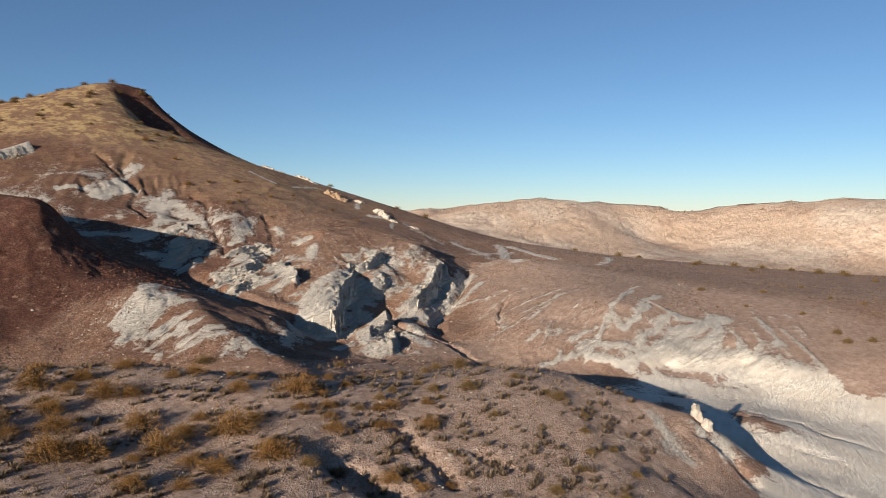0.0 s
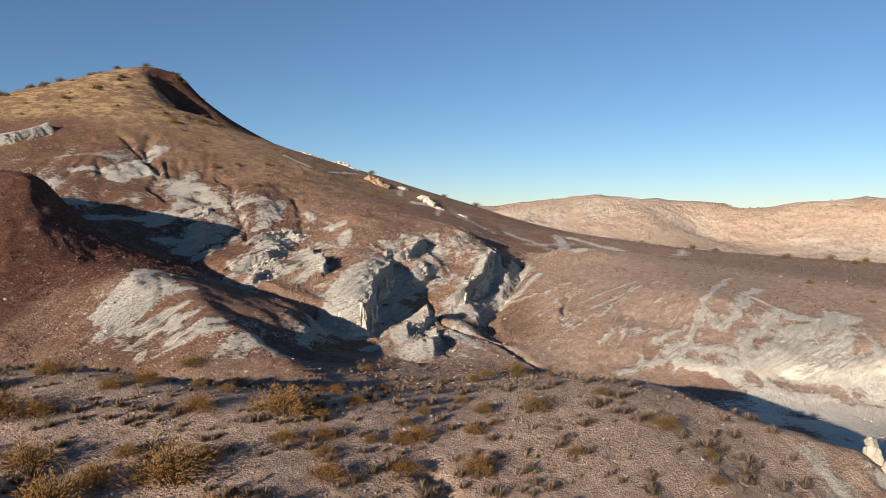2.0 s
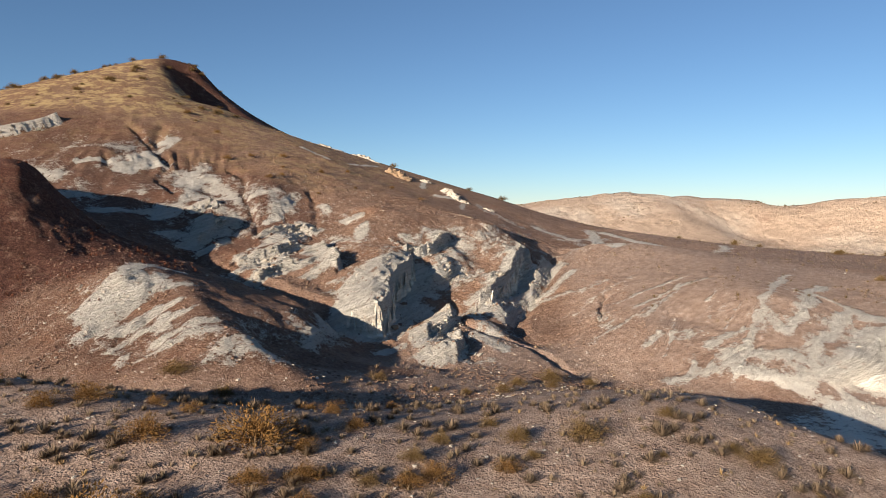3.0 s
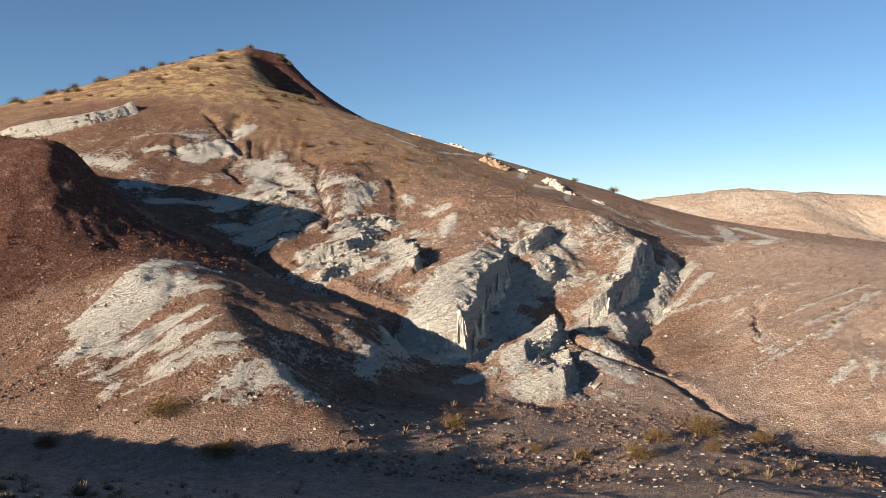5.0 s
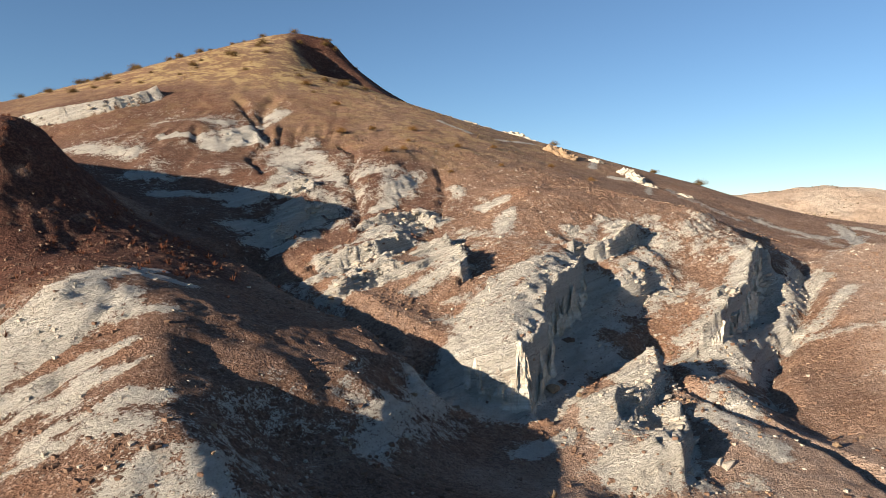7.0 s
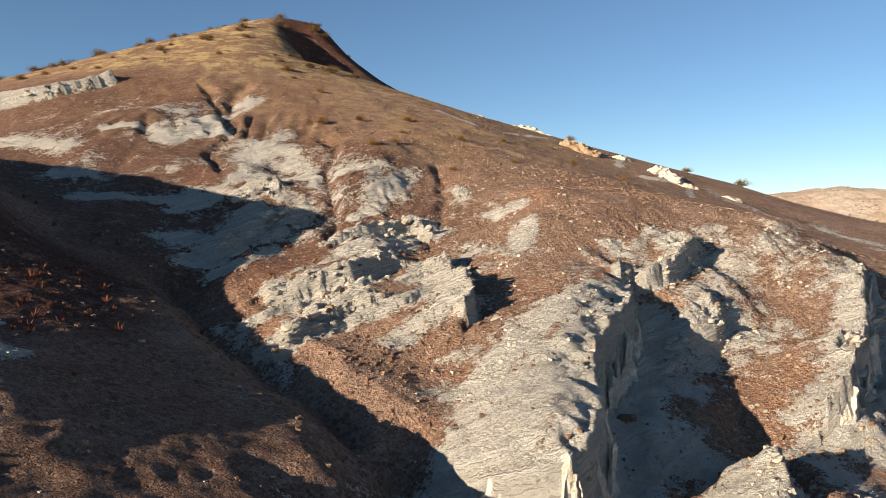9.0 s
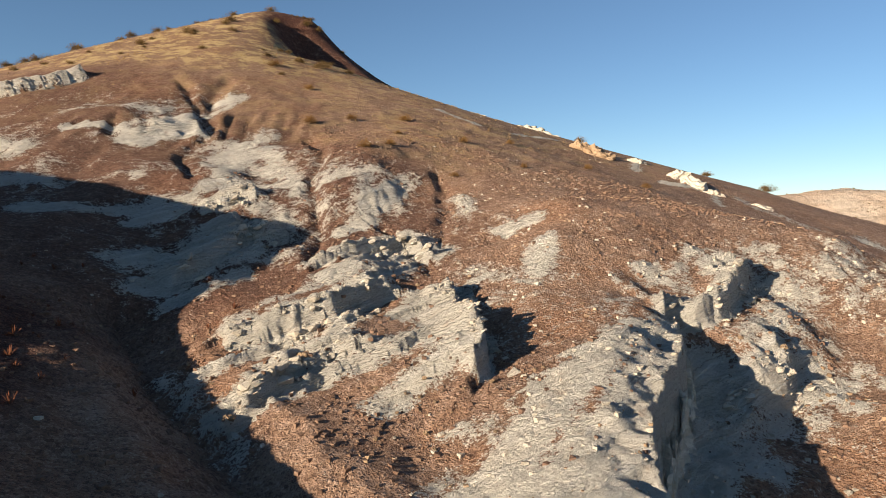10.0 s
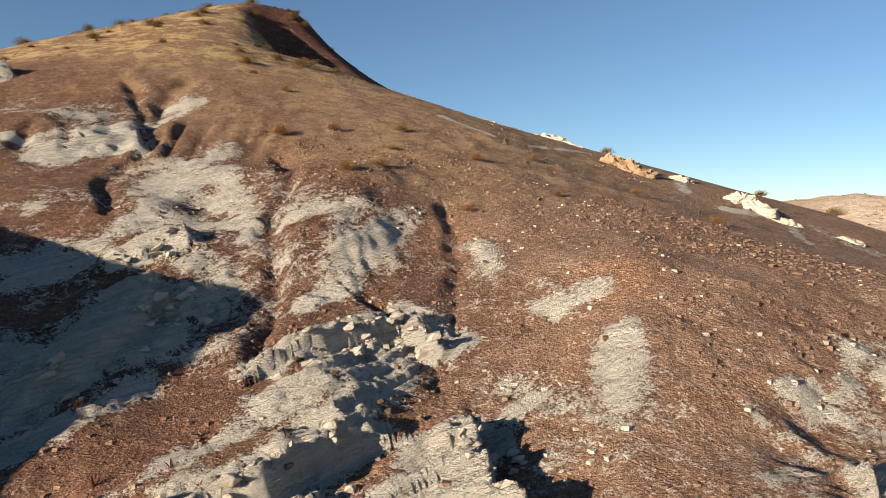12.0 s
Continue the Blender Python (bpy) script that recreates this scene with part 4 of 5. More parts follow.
def scarp(brink):
    """Lets the land break off along a brink."""
    b = np.array(brink)
    here = np.where((XX > b[:, 0].min() - 5) & (XX < b[:, 0].max() + 5) & (YY > b[:, 1].min() - 5) & (YY < b[:, 1].max() + 5))[0]
    hx, hy = XX[here], YY[here]
    d, past = signed(hx + 0.16 * frayed[here], hy + 0.16 * crumple[here], [p[:2] for p in brink])
    weight = 1 / ((hx[:, None] - b[:, 0]) ** 2 + (hy[:, None] - b[:, 1]) ** 2 + 0.3) ** 2
    weight /= weight.sum(1, keepdims=True)
    rim, foot, z = weight @ b[:, 2], weight @ b[:, 3], HEIGHT[here]
    fade = np.exp(-past / 0.5)
    z = z + fade * ramp(d, -0.12, 0.05) * np.exp(-np.maximum(d, 0) / 1.3) * np.maximum(rim - z, 0)
    low = np.minimum(z, foot + 0.25 * ramp(d, -0.9, -0.1))
    HEIGHT[here] = z + (low - z) * fade * ramp(d, 0.02, -0.14) * ramp(d, -2.6, -1.2)
    bare[here] = np.maximum(bare[here], 0.9 * fade * ramp(d, -2.2, -1.0) * ramp(d, 1.6, 0.4))


for brink in CLIFFS:
    scarp(brink)

# small relief: rills, steps of the tilted beds, lumps
RX, RY = slopes(HEIGHT)
bed = HEIGHT - 0.43 * XX + 0.045 * YY + 0.30 * fbm(XX / 3.5, YY / 3.5, 2, 61)


def cuestas(height):
    """Slabs that rise along the tilted beds and break off in a step."""
    v = -bed / height + 0.22 * fbm(XX / 1.2, YY / 1.2, 2, 62)
    v = v - np.floor(v)
    return (v - ramp(v, 0.9, 1.0) - 0.45) * height


lumps = fbm(XX / 1.7, YY / 1.7, 5, 71)
knobs = 1 - np.abs(fbm(XX / 0.9, YY / 0.9, 5, 83)) * 2
hollows = ramp(fbm(XX / 2.6, YY / 2.6, 4, 91), 0.15, 0.5)
on_slope = ramp(STEEP, 0.12, 0.55)
near = np.exp(-np.maximum(CELL - 0.3, 0) / 0.5)
hard = bare * np.clip(outcrop + 0.7 * edges, 0, 1)
hard *= 1 - 0.75 * ramp(along(XX, YY, -25, 57, -22, 52), 4.5, 2.5)
west = 0.45 + 0.55 * ramp(XX, -12, -15)
west = np.where((XX > 11) & (YY < 64), 0.12, west)
hard *= 1 - 0.9 * wash
relief = hard * (west * (cuestas(0.52) * (0.35 + 0.5 * ramp(crumple, -0.3, 0.3)) + cuestas(0.21) * 0.9) - 0.2 * hollows * on_slope) + hard * (0.06 * lumps + 0.07 * knobs)
relief += on_slope * (0.09 + 0.22 * bare * ramp(STEEP, 0.3, 0.9)) * (1 - 0.85 * ramp(XX, 11, 15)) * run + on_slope * (0.025 + 0.07 * bare) * fine_run
relief += 0.08 * lumps + (0.035 + 0.03 * bare) * knobs + edges * 0.08 * knobs
relief *= near * (1 - 0.45 * bench) * (1 - 0.6 * wash)
relief += ramp(np.hypot(XX, YY - 60), 60, 140) * 0.9 * fbm(XX / 9, YY / 9, 4, 101) * (1 - straw * 0.7) * ramp(CELL, 6, 2) * local.clip(0.4, 1)
folds = 1 - 2 * np.abs(fbm(XX / 75, YY / 75, 6, 111)) - 0.7 * np.abs(fbm(XX / 22, YY / 30, 4, 112))
fluted = ramp(along(warp_x, warp_y, -50, 90, -40, 94), 7, 3)
relief += fluted * ramp(BASE, 25.5, 23.5) * (0.14 * run + 0.3 * long_run + 0.14 * fine_run) * near
HEIGHT = HEIGHT + relief + blush * ramp(np.hypot(XX, YY), 900, 600) * 3.2 * (folds - 0.4)


def sheet(name, px, py, pz, nx, ny, cover, cover_sand, cover_wash, label, category):
    """A sheet of land over a grid."""
    me = bpy.data.meshes.new(name)
    k = np.arange(nx * ny).reshape(ny, nx)
    quads = np.stack([k[:-1, :-1], k[:-1, 1:], k[1:, 1:], k[1:, :-1]], -1).reshape(-1, 4)
    me.vertices.add(nx * ny)
    me.vertices.foreach_set("co", np.stack([px, py, pz], 1).astype(np.float32).ravel())
    me.loops.add(quads.size)
    me.loops.foreach_set("vertex_index", quads.ravel().astype(np.int32))
    me.polygons.add(len(quads))
    me.polygons.foreach_set("loop_start", np.arange(0, quads.size, 4, dtype=np.int32))
    me.polygons.foreach_set("use_smooth", np.ones(len(quads), bool))
    me.update()
    me.attributes.new("cover", "FLOAT_COLOR", "POINT").data.foreach_set("color", np.stack(cover, 1).astype(np.float32).ravel())
    me.attributes.new("sand", "FLOAT", "POINT").data.foreach_set("value", cover_sand.astype(np.float32))
    me.attributes.new("wash", "FLOAT", "POINT").data.foreach_set("value", cover_wash.astype(np.float32))
    me.materials.append(EARTH)
    return tagged(new(name, me), label, category, kind="structure")


sandy = np.maximum.reduce([
    ramp(YY, 47, 41) * ramp(XX, 16, 10),
    0.75 * ramp(along(warp_x, warp_y, -4, 60.5, 6, 60.5), 6, 3.5),
    0.7 * ramp(along(warp_x, warp_y, -6, 51, 6, 55), 8, 4) * (1 - 0.8 * brown_floor),
    0.9 * ramp(along(warp_x, warp_y, 8, 80, 26, 60), 15, 9) * ramp(XX, 2, 5),
    0.45 * ramp(XX, 8, 16) * ramp(YY, 62, 70) * ramp(YY, 180, 140),
])
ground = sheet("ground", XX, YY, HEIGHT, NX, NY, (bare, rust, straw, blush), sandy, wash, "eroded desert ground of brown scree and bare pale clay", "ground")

# low dark mountain on the horizon
mx, my = [v.ravel() for v in np.meshgrid(np.linspace(420, 900, 120), np.linspace(1420, 1640, 30))]
crest = 30 * np.exp(-(((mx - 800) / 130) ** 2)) + 22 * np.exp(-(((mx - 640) / 110) ** 2))
mz = 16 + (crest + 5 * fbm(mx / 40, my / 40, 4, 401)) * np.exp(-(((my - 1530) / 60) ** 2)) - 8
nought = np.zeros(len(mx))
far_mountain = sheet("far_mountain", mx, my, mz, 120, 30, (nought, nought + 0.25, nought, nought), nought, nought, "low dark brown mountain on the horizon", "mountain")


# ---- helpers for things ----
def part(name, bm, material, parent, label=""):
    """One mesh under a thing or a part."""
    me = bpy.data.meshes.new(name)
    bm.to_mesh(me)
    bm.free()
    me.materials.append(material)
    ob = new(name, me)
    ob.parent = parent
    return tagged(ob, label)


def ground_at(x, y):
    return float(lattice(HEIGHT, np.array([x], np.float32), np.array([y], np.float32))[0])


def stone_colour(name, dark, light, stain):
    m = Nodes(name)
    a, b = m.noise(3.0, 7, 0.65), m.noise(14.0, 6, 0.7)
    colour = m.mix(m.step(a, 0.35, 0.65), dark, light)
    colour = m.mix(m.maths("MULTIPLY", m.step(b, 0.52, 0.7), 0.5), colour, stain)
    info = m.tree.nodes.new("ShaderNodeObjectInfo")
    geo = m.tree.nodes.new("ShaderNodeNewGeometry")
    vary = m.maths("ADD", m.maths("MULTIPLY", info.outputs["Random"], 0.25), m.maths("MULTIPLY", geo.outputs["Random Per Island"], 0.35))
    colour = m.mix(vary, colour, dark)
    return m.finish(colour, m.bump(m.maths("ADD", a, b), 0.06))


def leaf_colour(name, one, other):
    m = Nodes(name)
    geo = m.tree.nodes.new("ShaderNodeNewGeometry")
    info = m.tree.nodes.new("ShaderNodeObjectInfo")
    f = m.maths("ADD", m.maths("MULTIPLY", geo.outputs["Random Per Island"], 0.7), m.maths("MULTIPLY", info.outputs["Random"], 0.3))
    return m.finish(m.mix(f, one, other))


PALE_ROCK = stone_colour("pale_clay_rock", (0.42, 0.37, 0.295, 1), (0.62, 0.56, 0.47, 1), (0.48, 0.36, 0.25, 1))
TAN_ROCK = stone_colour("tan_rock", (0.30, 0.20, 0.12, 1), (0.46, 0.34, 0.225, 1), (0.26, 0.15, 0.09, 1))
DARK_ROCK = stone_colour("dark_rock", (0.15, 0.088, 0.06, 1), (0.31, 0.20, 0.135, 1), (0.36, 0.26, 0.19, 1))
TWIG = leaf_colour("dry_twig", (0.14, 0.09, 0.05, 1), (0.24, 0.17, 0.10, 1))
GOLD_LEAF = leaf_colour("golden_brown_leaf", (0.12, 0.062, 0.02, 1), (0.27, 0.145, 0.045, 1))
OLIVE_LEAF = leaf_colour("olive_leaf", (0.085, 0.055, 0.022, 1), (0.215, 0.135, 0.05, 1))
CUSHION = leaf_colour("grey_brown_cushion", (0.12, 0.085, 0.055, 1), (0.27, 0.195, 0.125, 1))
RED_LEAF = leaf_colour("rust_red_leaf", (0.09, 0.035, 0.02, 1), (0.19, 0.07, 0.035, 1))
STRAW = leaf_colour("straw", (0.13, 0.09, 0.055, 1), (0.32, 0.235, 0.145, 1))
GOLD_STRAW = leaf_colour("golden_straw", (0.24, 0.15, 0.065, 1), (0.46, 0.31, 0.14, 1))

rng = np.random.RandomState(7)
FX, FY = slopes(HEIGHT)
FINAL_STEEP = np.hypot(FX, FY)


def bare_at(px, py):
    return lattice(bare, px, py)


def steep_at(px, py):
    return lattice(FINAL_STEEP, px, py)


# ---- rocks ----
def rock_bmesh(seed, points=16, stretch=(1, 1, 0.75), jag=0.0):
    """An angular block: the hull of scattered points, some of them pushed onto flats."""
    r = np.random.RandomState(seed)
    p = r.normal(size=(points, 3))
    p /= np.linalg.norm(p, axis=1)[:, None]
    p *= r.uniform(0.8, 1.0, (points, 1))
    p = np.clip(p, -0.78, 0.78) * np.array(stretch)
    bm = bmesh.new()
    for v in p:
        bm.verts.new(v)
    hull = bmesh.ops.convex_hull(bm, input=bm.verts)
    bmesh.ops.delete(bm, geom=[v for v in hull["geom_interior"] if isinstance(v, bmesh.types.BMVert)], context="VERTS")
    if jag:
        bmesh.ops.subdivide_edges(bm, edges=bm.edges, cuts=2, use_grid_fill=True)
        bmesh.ops.triangulate(bm, faces=bm.faces)
        for v in bm.verts:
            v.co += v.co.normalized() * jag * noise.fractal(v.co * 2.3 + Vector((seed, 0, 0)), 1.0, 2.0, 4)
    return bm


def rock(seed, material, label, category="boulder", group="", jag=0.12, **shape):
    me = bpy.data.meshes.new("boulder")
    bm = rock_bmesh(seed, jag=jag, **shape)
    bm.to_mesh(me)
    bm.free()
    me.materials.append(material)
    return tagged(new("boulder", me), label, category, group)


def set_down(ob, x, y, size, turn, sink=0.3, tilt=(0, 0)):
    s = Matrix.Diagonal((size, size, size, 1))
    return pose(x, y, ground_at(x, y) + size * (0.6 - sink), tilt[0], tilt[1], turn) @ s


PATTERNS = []
for k, (mat_k, label, group) in enumerate((
    (PALE_ROCK, "pale grey clay boulder lying on the slope", "pale boulders"),
    (TAN_ROCK, "tan sandstone boulder lying on the slope", "tan boulders"),
    (DARK_ROCK, "dark brown angular boulder on the scree", "dark boulders"),
    (PALE_ROCK, "flat pale clay slab lying on the slope", "pale slabs"),
)):
    PATTERNS.append([rock(10 * k + j, mat_k, label, group=group, points=14 + 3 * j, stretch=((1, 0.8, 0.7), (0.8, 1, 0.55), (1, 1, 0.8))[j] if k < 3 else (1.2, 0.8, 0.35)) for j in range(3)])
used = set()


def boulder(kind, x, y, size):
    """A boulder of that kind; the first of each pattern is set down itself, later ones are copies."""
    if steep_at(np.array([x], np.float32), np.array([y], np.float32))[0] > 0.9:
        return None
    ob = PATTERNS[kind][rng.randint(3)]
    m = set_down(ob, x, y, size, rng.uniform(0, 360), rng.uniform(0.4, 0.65), rng.uniform(-14, 14, 2))
    if ob in used:
        return copy_thing(ob, m)
    used.add(ob)
    ob.matrix_basis = m
    return ob


# fallen blocks below the ledges and cliffs
for drop, tread, brink in LEDGES:
    for (x1, y1), (x2, y2) in zip(brink[:-1], brink[1:]):
        n = math.hypot(x2 - x1, y2 - y1)
        for k in range(int(n * 0.55) + 1):
            f, off = rng.uniform(0, 1), rng.uniform(-0.7, 1.3)
            boulder(rng.choice([0, 0, 1, 3, 3]), x1 + f * (x2 - x1) + off * (y2 - y1) / n, y1 + f * (y2 - y1) - off * (x2 - x1) / n, rng.uniform(0.10, 0.34))
for x1, y1, x2, y2, many, big in ((-9.3, 72, -8.6, 59, 14, 0.5), (-12.5, 60, -13.5, 57, 10, 0.5), (-6, 66, -3, 57, 12, 0.35), (-1, 72, 1.5, 61, 14, 0.45), (-14, 58, -20, 65, 12, 0.4), (-22, 68, -28, 72, 12, 0.45), (-20, 78, -19.2, 74, 14, 0.42), (-26, 81, -24, 76, 10, 0.35), (-12, 48, -6, 53, 10, 0.3), (-21, 83, -19, 80, 8, 0.45), (-11, 107.5, -8, 105.5, 8, 0.5), (-29.5, 113.5, -27, 111.5, 6, 0.5), (-19, 111, -15.5, 108.5, 14, 0.6)):
    for k in range(many):
        f = rng.uniform(0, 1)
        boulder(rng.choice([0, 1, 1, 2, 3]), x1 + f * (x2 - x1) + rng.normal() * 0.7, y1 + f * (y2 - y1) + rng.normal() * 0.7, big * rng.uniform(0.35, 1.0))
# heaps of angular tan and pale blocks where beds break off
for kinds, x, y, spread, many, big in (((1, 1, 0), -15.4, 67.2, 0.9, 26, 0.34), ((1, 1, 0), -14.4, 68.8, 0.5, 12, 0.3), ((1, 0, 2), -20.4, 79.4, 0.5, 8, 0.34), ((1, 1), -19.2, 76.8, 0.5, 8, 0.34), ((1, 1), -19.9, 81.5, 0.45, 10, 0.3), ((1, 1), -20.2, 84, 0.4, 8, 0.34), ((1,), -20.3, 86, 0.4, 7, 0.3), ((1, 1), -26.2, 82.5, 0.6, 9, 0.34), ((1, 0), -25.2, 83.3, 0.5, 7, 0.3), ((1, 0), -26.4, 77.4, 0.6, 9, 0.36), ((1, 1, 0), -6.9, 75.6, 0.6, 9, 0.5), ((1, 1), -5.1, 77, 0.7, 10, 0.5), ((1, 1, 0), -4.6, 70, 0.8, 13, 0.55), ((1, 0), -4.2, 68.4, 0.6, 9, 0.4), ((1, 0), -4.9, 75.4, 0.6, 9, 0.45), ((0, 1), -7.8, 73.7, 0.6, 8, 0.4), ((0, 3), -23.4, 76.6, 0.6, 7, 0.3), ((3, 0, 1), -18.9, 69.6, 0.8, 10, 0.3)):
    for k in range(many):
        boulder(rng.choice(kinds), x + rng.normal() * spread, y + rng.normal() * spread, big * rng.uniform(0.3, 1.0))
# single stones that stand out
for kind, x, y, size in ((1, 0.7, 63.3, 0.55), (0, 25.5, 74.5, 0.55), (0, 28.5, 72.5, 0.5), (0, 30.5, 73, 0.45), (0, 20.5, 76, 0.4), (0, 22, 75.4, 0.45), (0, 41, 70, 0.45), (0, 18, 84, 0.4), (2, 6.6, 71, 0.5), (1, 5.4, 68.6, 0.4), (0, -31.5, 52.8, 0.9), (2, -33.5, 54, 0.7), (2, -30.6, 55.5, 0.5), (0, -6.7, 45.4, 0.22), (0, -20, 44.8, 0.25), (0, -18.4, 61.6, 0.45)):
    boulder(kind, x, y, size)
PATTERNS_LEFT = [ob for row in PATTERNS for ob in row if ob not in used]
for k, ob in enumerate(PATTERNS_LEFT):
    ob.matrix_basis = set_down(ob, -14 + k, 62 + k, 0.3, 40 * k)


# outcrops along the far shoulder
def rock_outcrop(x, y, long, tall, turn, material, label, seed):
    """A broken bed of rock: a jagged low mass bedded into the hillside."""
    bm = rock_bmesh(seed, 30, (1, 0.6, 0.55), 0.0)
    bmesh.ops.subdivide_edges(bm, edges=bm.edges, cuts=4, use_grid_fill=True)
    bmesh.ops.triangulate(bm, faces=bm.faces)
    for v in bm.verts:
        n = noise.fractal(v.co * 3.1 + Vector((seed, 0, 0)), 0.9, 2.0, 5) + 0.5 * noise.cell(Vector((v.co.x * 4, v.co.y * 4, v.co.z * 7)) + Vector((seed, 0, 0)))
        v.co += v.co.normalized() * 0.17 * n
    bmesh.ops.scale(bm, vec=(long, long, tall / 0.8), verts=bm.verts)
    me = bpy.data.meshes.new("rock_outcrop")
    bm.to_mesh(me)
    bm.free()
    me.materials.append(material)
    ob = tagged(new("rock_outcrop", me), label, "rock outcrop", "outcrops on the shoulder")
    ob.matrix_basis = pose(x, y, ground_at(x, y) - 0.3, 0, 16, turn)
    return ob


WHITE_OUT, TAN_OUT = "white clay outcrop breaking out of the brown shoulder", "tan blocky sandstone outcrop on the brown shoulder"
for k, (x, y, long, tall, turn, material, label) in enumerate((
    (-31.3, 124.0, 2.2, 1.1, -25, PALE_ROCK, WHITE_OUT), (-29.2, 123.4, 1.8, 0.9, -35, PALE_ROCK, WHITE_OUT), (-25.6, 123.8, 1.5, 1.2, -10, PALE_ROCK, WHITE_OUT), (-24.2, 122.6, 1.8, 1.0, -30, PALE_ROCK, WHITE_OUT), (-22.6, 120.6, 1.5, 0.8, -20, PALE_ROCK, WHITE_OUT),
    (-18.6, 113.6, 1.5, 1.7, -20, TAN_ROCK, TAN_OUT), (-17.4, 112.6, 1.4, 1.8, -40, TAN_ROCK, TAN_OUT), (-16.3, 111.8, 1.2, 1.5, 10, TAN_ROCK, TAN_OUT), (-17.0, 113.6, 1.2, 1.6, 60, TAN_ROCK, TAN_OUT),
    (-13.8, 114.4, 1.3, 1.0, -30, PALE_ROCK, WHITE_OUT), (-10.4, 109.6, 1.5, 1.4, -25, PALE_ROCK, WHITE_OUT), (-9.2, 107.9, 1.6, 1.5, -45, PALE_ROCK, WHITE_OUT), (-7.9, 106.9, 1.0, 1.0, -20, PALE_ROCK, WHITE_OUT), (-4.6, 107.0, 1.2, 0.8, -15, PALE_ROCK, WHITE_OUT),
)):
    rock_outcrop(x, y, long, tall, turn, material, label, 300 + k)


# the small pinnacle at the end of the near bench
def pinnacle(x, y):
    thing = tagged(new("clay_pinnacle"), "small pale clay pinnacle with a lumpy cap rock", "rock pinnacle")
    z = ground_at(x, y)
    thing.location = (x, y, z - 0.25)
    for name, seed, place, size in (("column", 71, (0, 0, 0.25), (0.38, 0.34, 0.7)), ("cap_rock", 72, (0.02, 0, 0.88), (0.34, 0.3, 0.26)), ("shoulder", 73, (0.3, -0.55, 0.0), (0.4, 0.34, 0.55)), ("buttress", 74, (-0.45, 0.1, 0.0), (0.45, 0.3, 0.25))):
        bm = rock_bmesh(seed, 22, (1, 1, 1), 0.16)
        bmesh.ops.scale(bm, vec=size, verts=bm.verts)
        bmesh.ops.translate(bm, vec=place, verts=bm.verts)
        part(name, bm, PALE_ROCK, thing)


pinnacle(13.3, 35.9)


# ---- many small things in one mesh ----
def joined(name, verts, faces, material, label, category):
    me = bpy.data.meshes.new(name)
    me.from_pydata(verts, [], faces)
    me.materials.append(material)
    return tagged(new(name, me), label, category, kind="stuff")


def scatter(n, x0, x1, y0, y1, keep):
    """Places over a stretch of ground, thinned by a share from 0 to 1."""
    px, py = rng.uniform(x0, x1, n).astype(np.float32), rng.uniform(y0, y1, n).astype(np.float32)
    ok = rng.uniform(0, 1, n) < keep(px, py)
    px, py = px[ok], py[ok]
    return px, py, lattice(HEIGHT, px, py)


def stones(name, n, x0, x1, y0, y1, keep, low, high, material, label):
    px, py, pz = scatter(n, x0, x1, y0, y1, keep)
    cube = np.array([(-1, -1, -1), (1, -1, -1), (1, 1, -1), (-1, 1, -1), (-1, -1, 1), (1, -1, 1), (1, 1, 1), (-1, 1, 1)], float) * 0.7
    sides = np.array([(0, 3, 2, 1), (4, 5, 6, 7), (0, 1, 5, 4), (1, 2, 6, 5), (2, 3, 7, 6), (3, 0, 4, 7)])
    k = len(px)
    v = cube[None] * rng.uniform(0.45, 1.15, (k, 8, 3)) * (low + (high - low) * rng.uniform(0, 1, (k, 1, 1)) ** 3)
    a = rng.uniform(0, 6.28, k)
    c, s = np.cos(a)[:, None], np.sin(a)[:, None]
    v = np.stack([v[..., 0] * c - v[..., 1] * s + px[:, None], v[..., 0] * s + v[..., 1] * c + py[:, None], v[..., 2] * 0.8 + pz[:, None] + low * 0.15], -1)
    return joined(name, v.reshape(-1, 3), (sides[None] + 8 * np.arange(k)[:, None, None]).reshape(-1, 4), material, label, "stones")


stones("brown_stones", 52000, -34, 8, 44, 96, lambda x, y: (1 - 0.92 * bare_at(x, y)) * (1 - 0.6 * lattice(rust, x, y)) * ramp(fbm(x / 4, y / 4, 3, 201), -0.5, 0.5), 0.02, 0.13, DARK_ROCK, "brown angular stones strewn over the scree")
stones("pale_stones", 30000, -34, 8, 44, 96, lambda x, y: (1 - 0.9 * lattice(rust, x, y)) * np.clip(0.02 + bare_at(x, y), 0, 1) * ramp(fbm(x / 3, y / 3, 3, 202), -0.3, 0.5), 0.02, 0.12, PALE_ROCK, "pale clay rubble strewn below the outcrops")
stones("tan_stones", 8000, -34, 8, 44, 96, lambda x, y: (1 - 0.9 * lattice(rust, x, y)) * ramp(fbm(x / 2.5, y / 2.5, 3, 203), 0.0, 0.5), 0.02, 0.11, TAN_ROCK, "tan stones scattered on the slope")
stones("bench_pebbles", 2500, -24, 10, 21, 48, lambda x, y: 0.8 + 0 * x, 0.015, 0.07, PALE_ROCK, "small pale pebbles on the sandy bench")
stones("wash_rubble", 1500, -12, 24, 44, 66, lambda x, y: 0.7 * lattice(sandy, x, y) + 0.3 * lattice(wash, x, y), 0.02, 0.11, PALE_ROCK, "pale rubble on the floor of the wash")


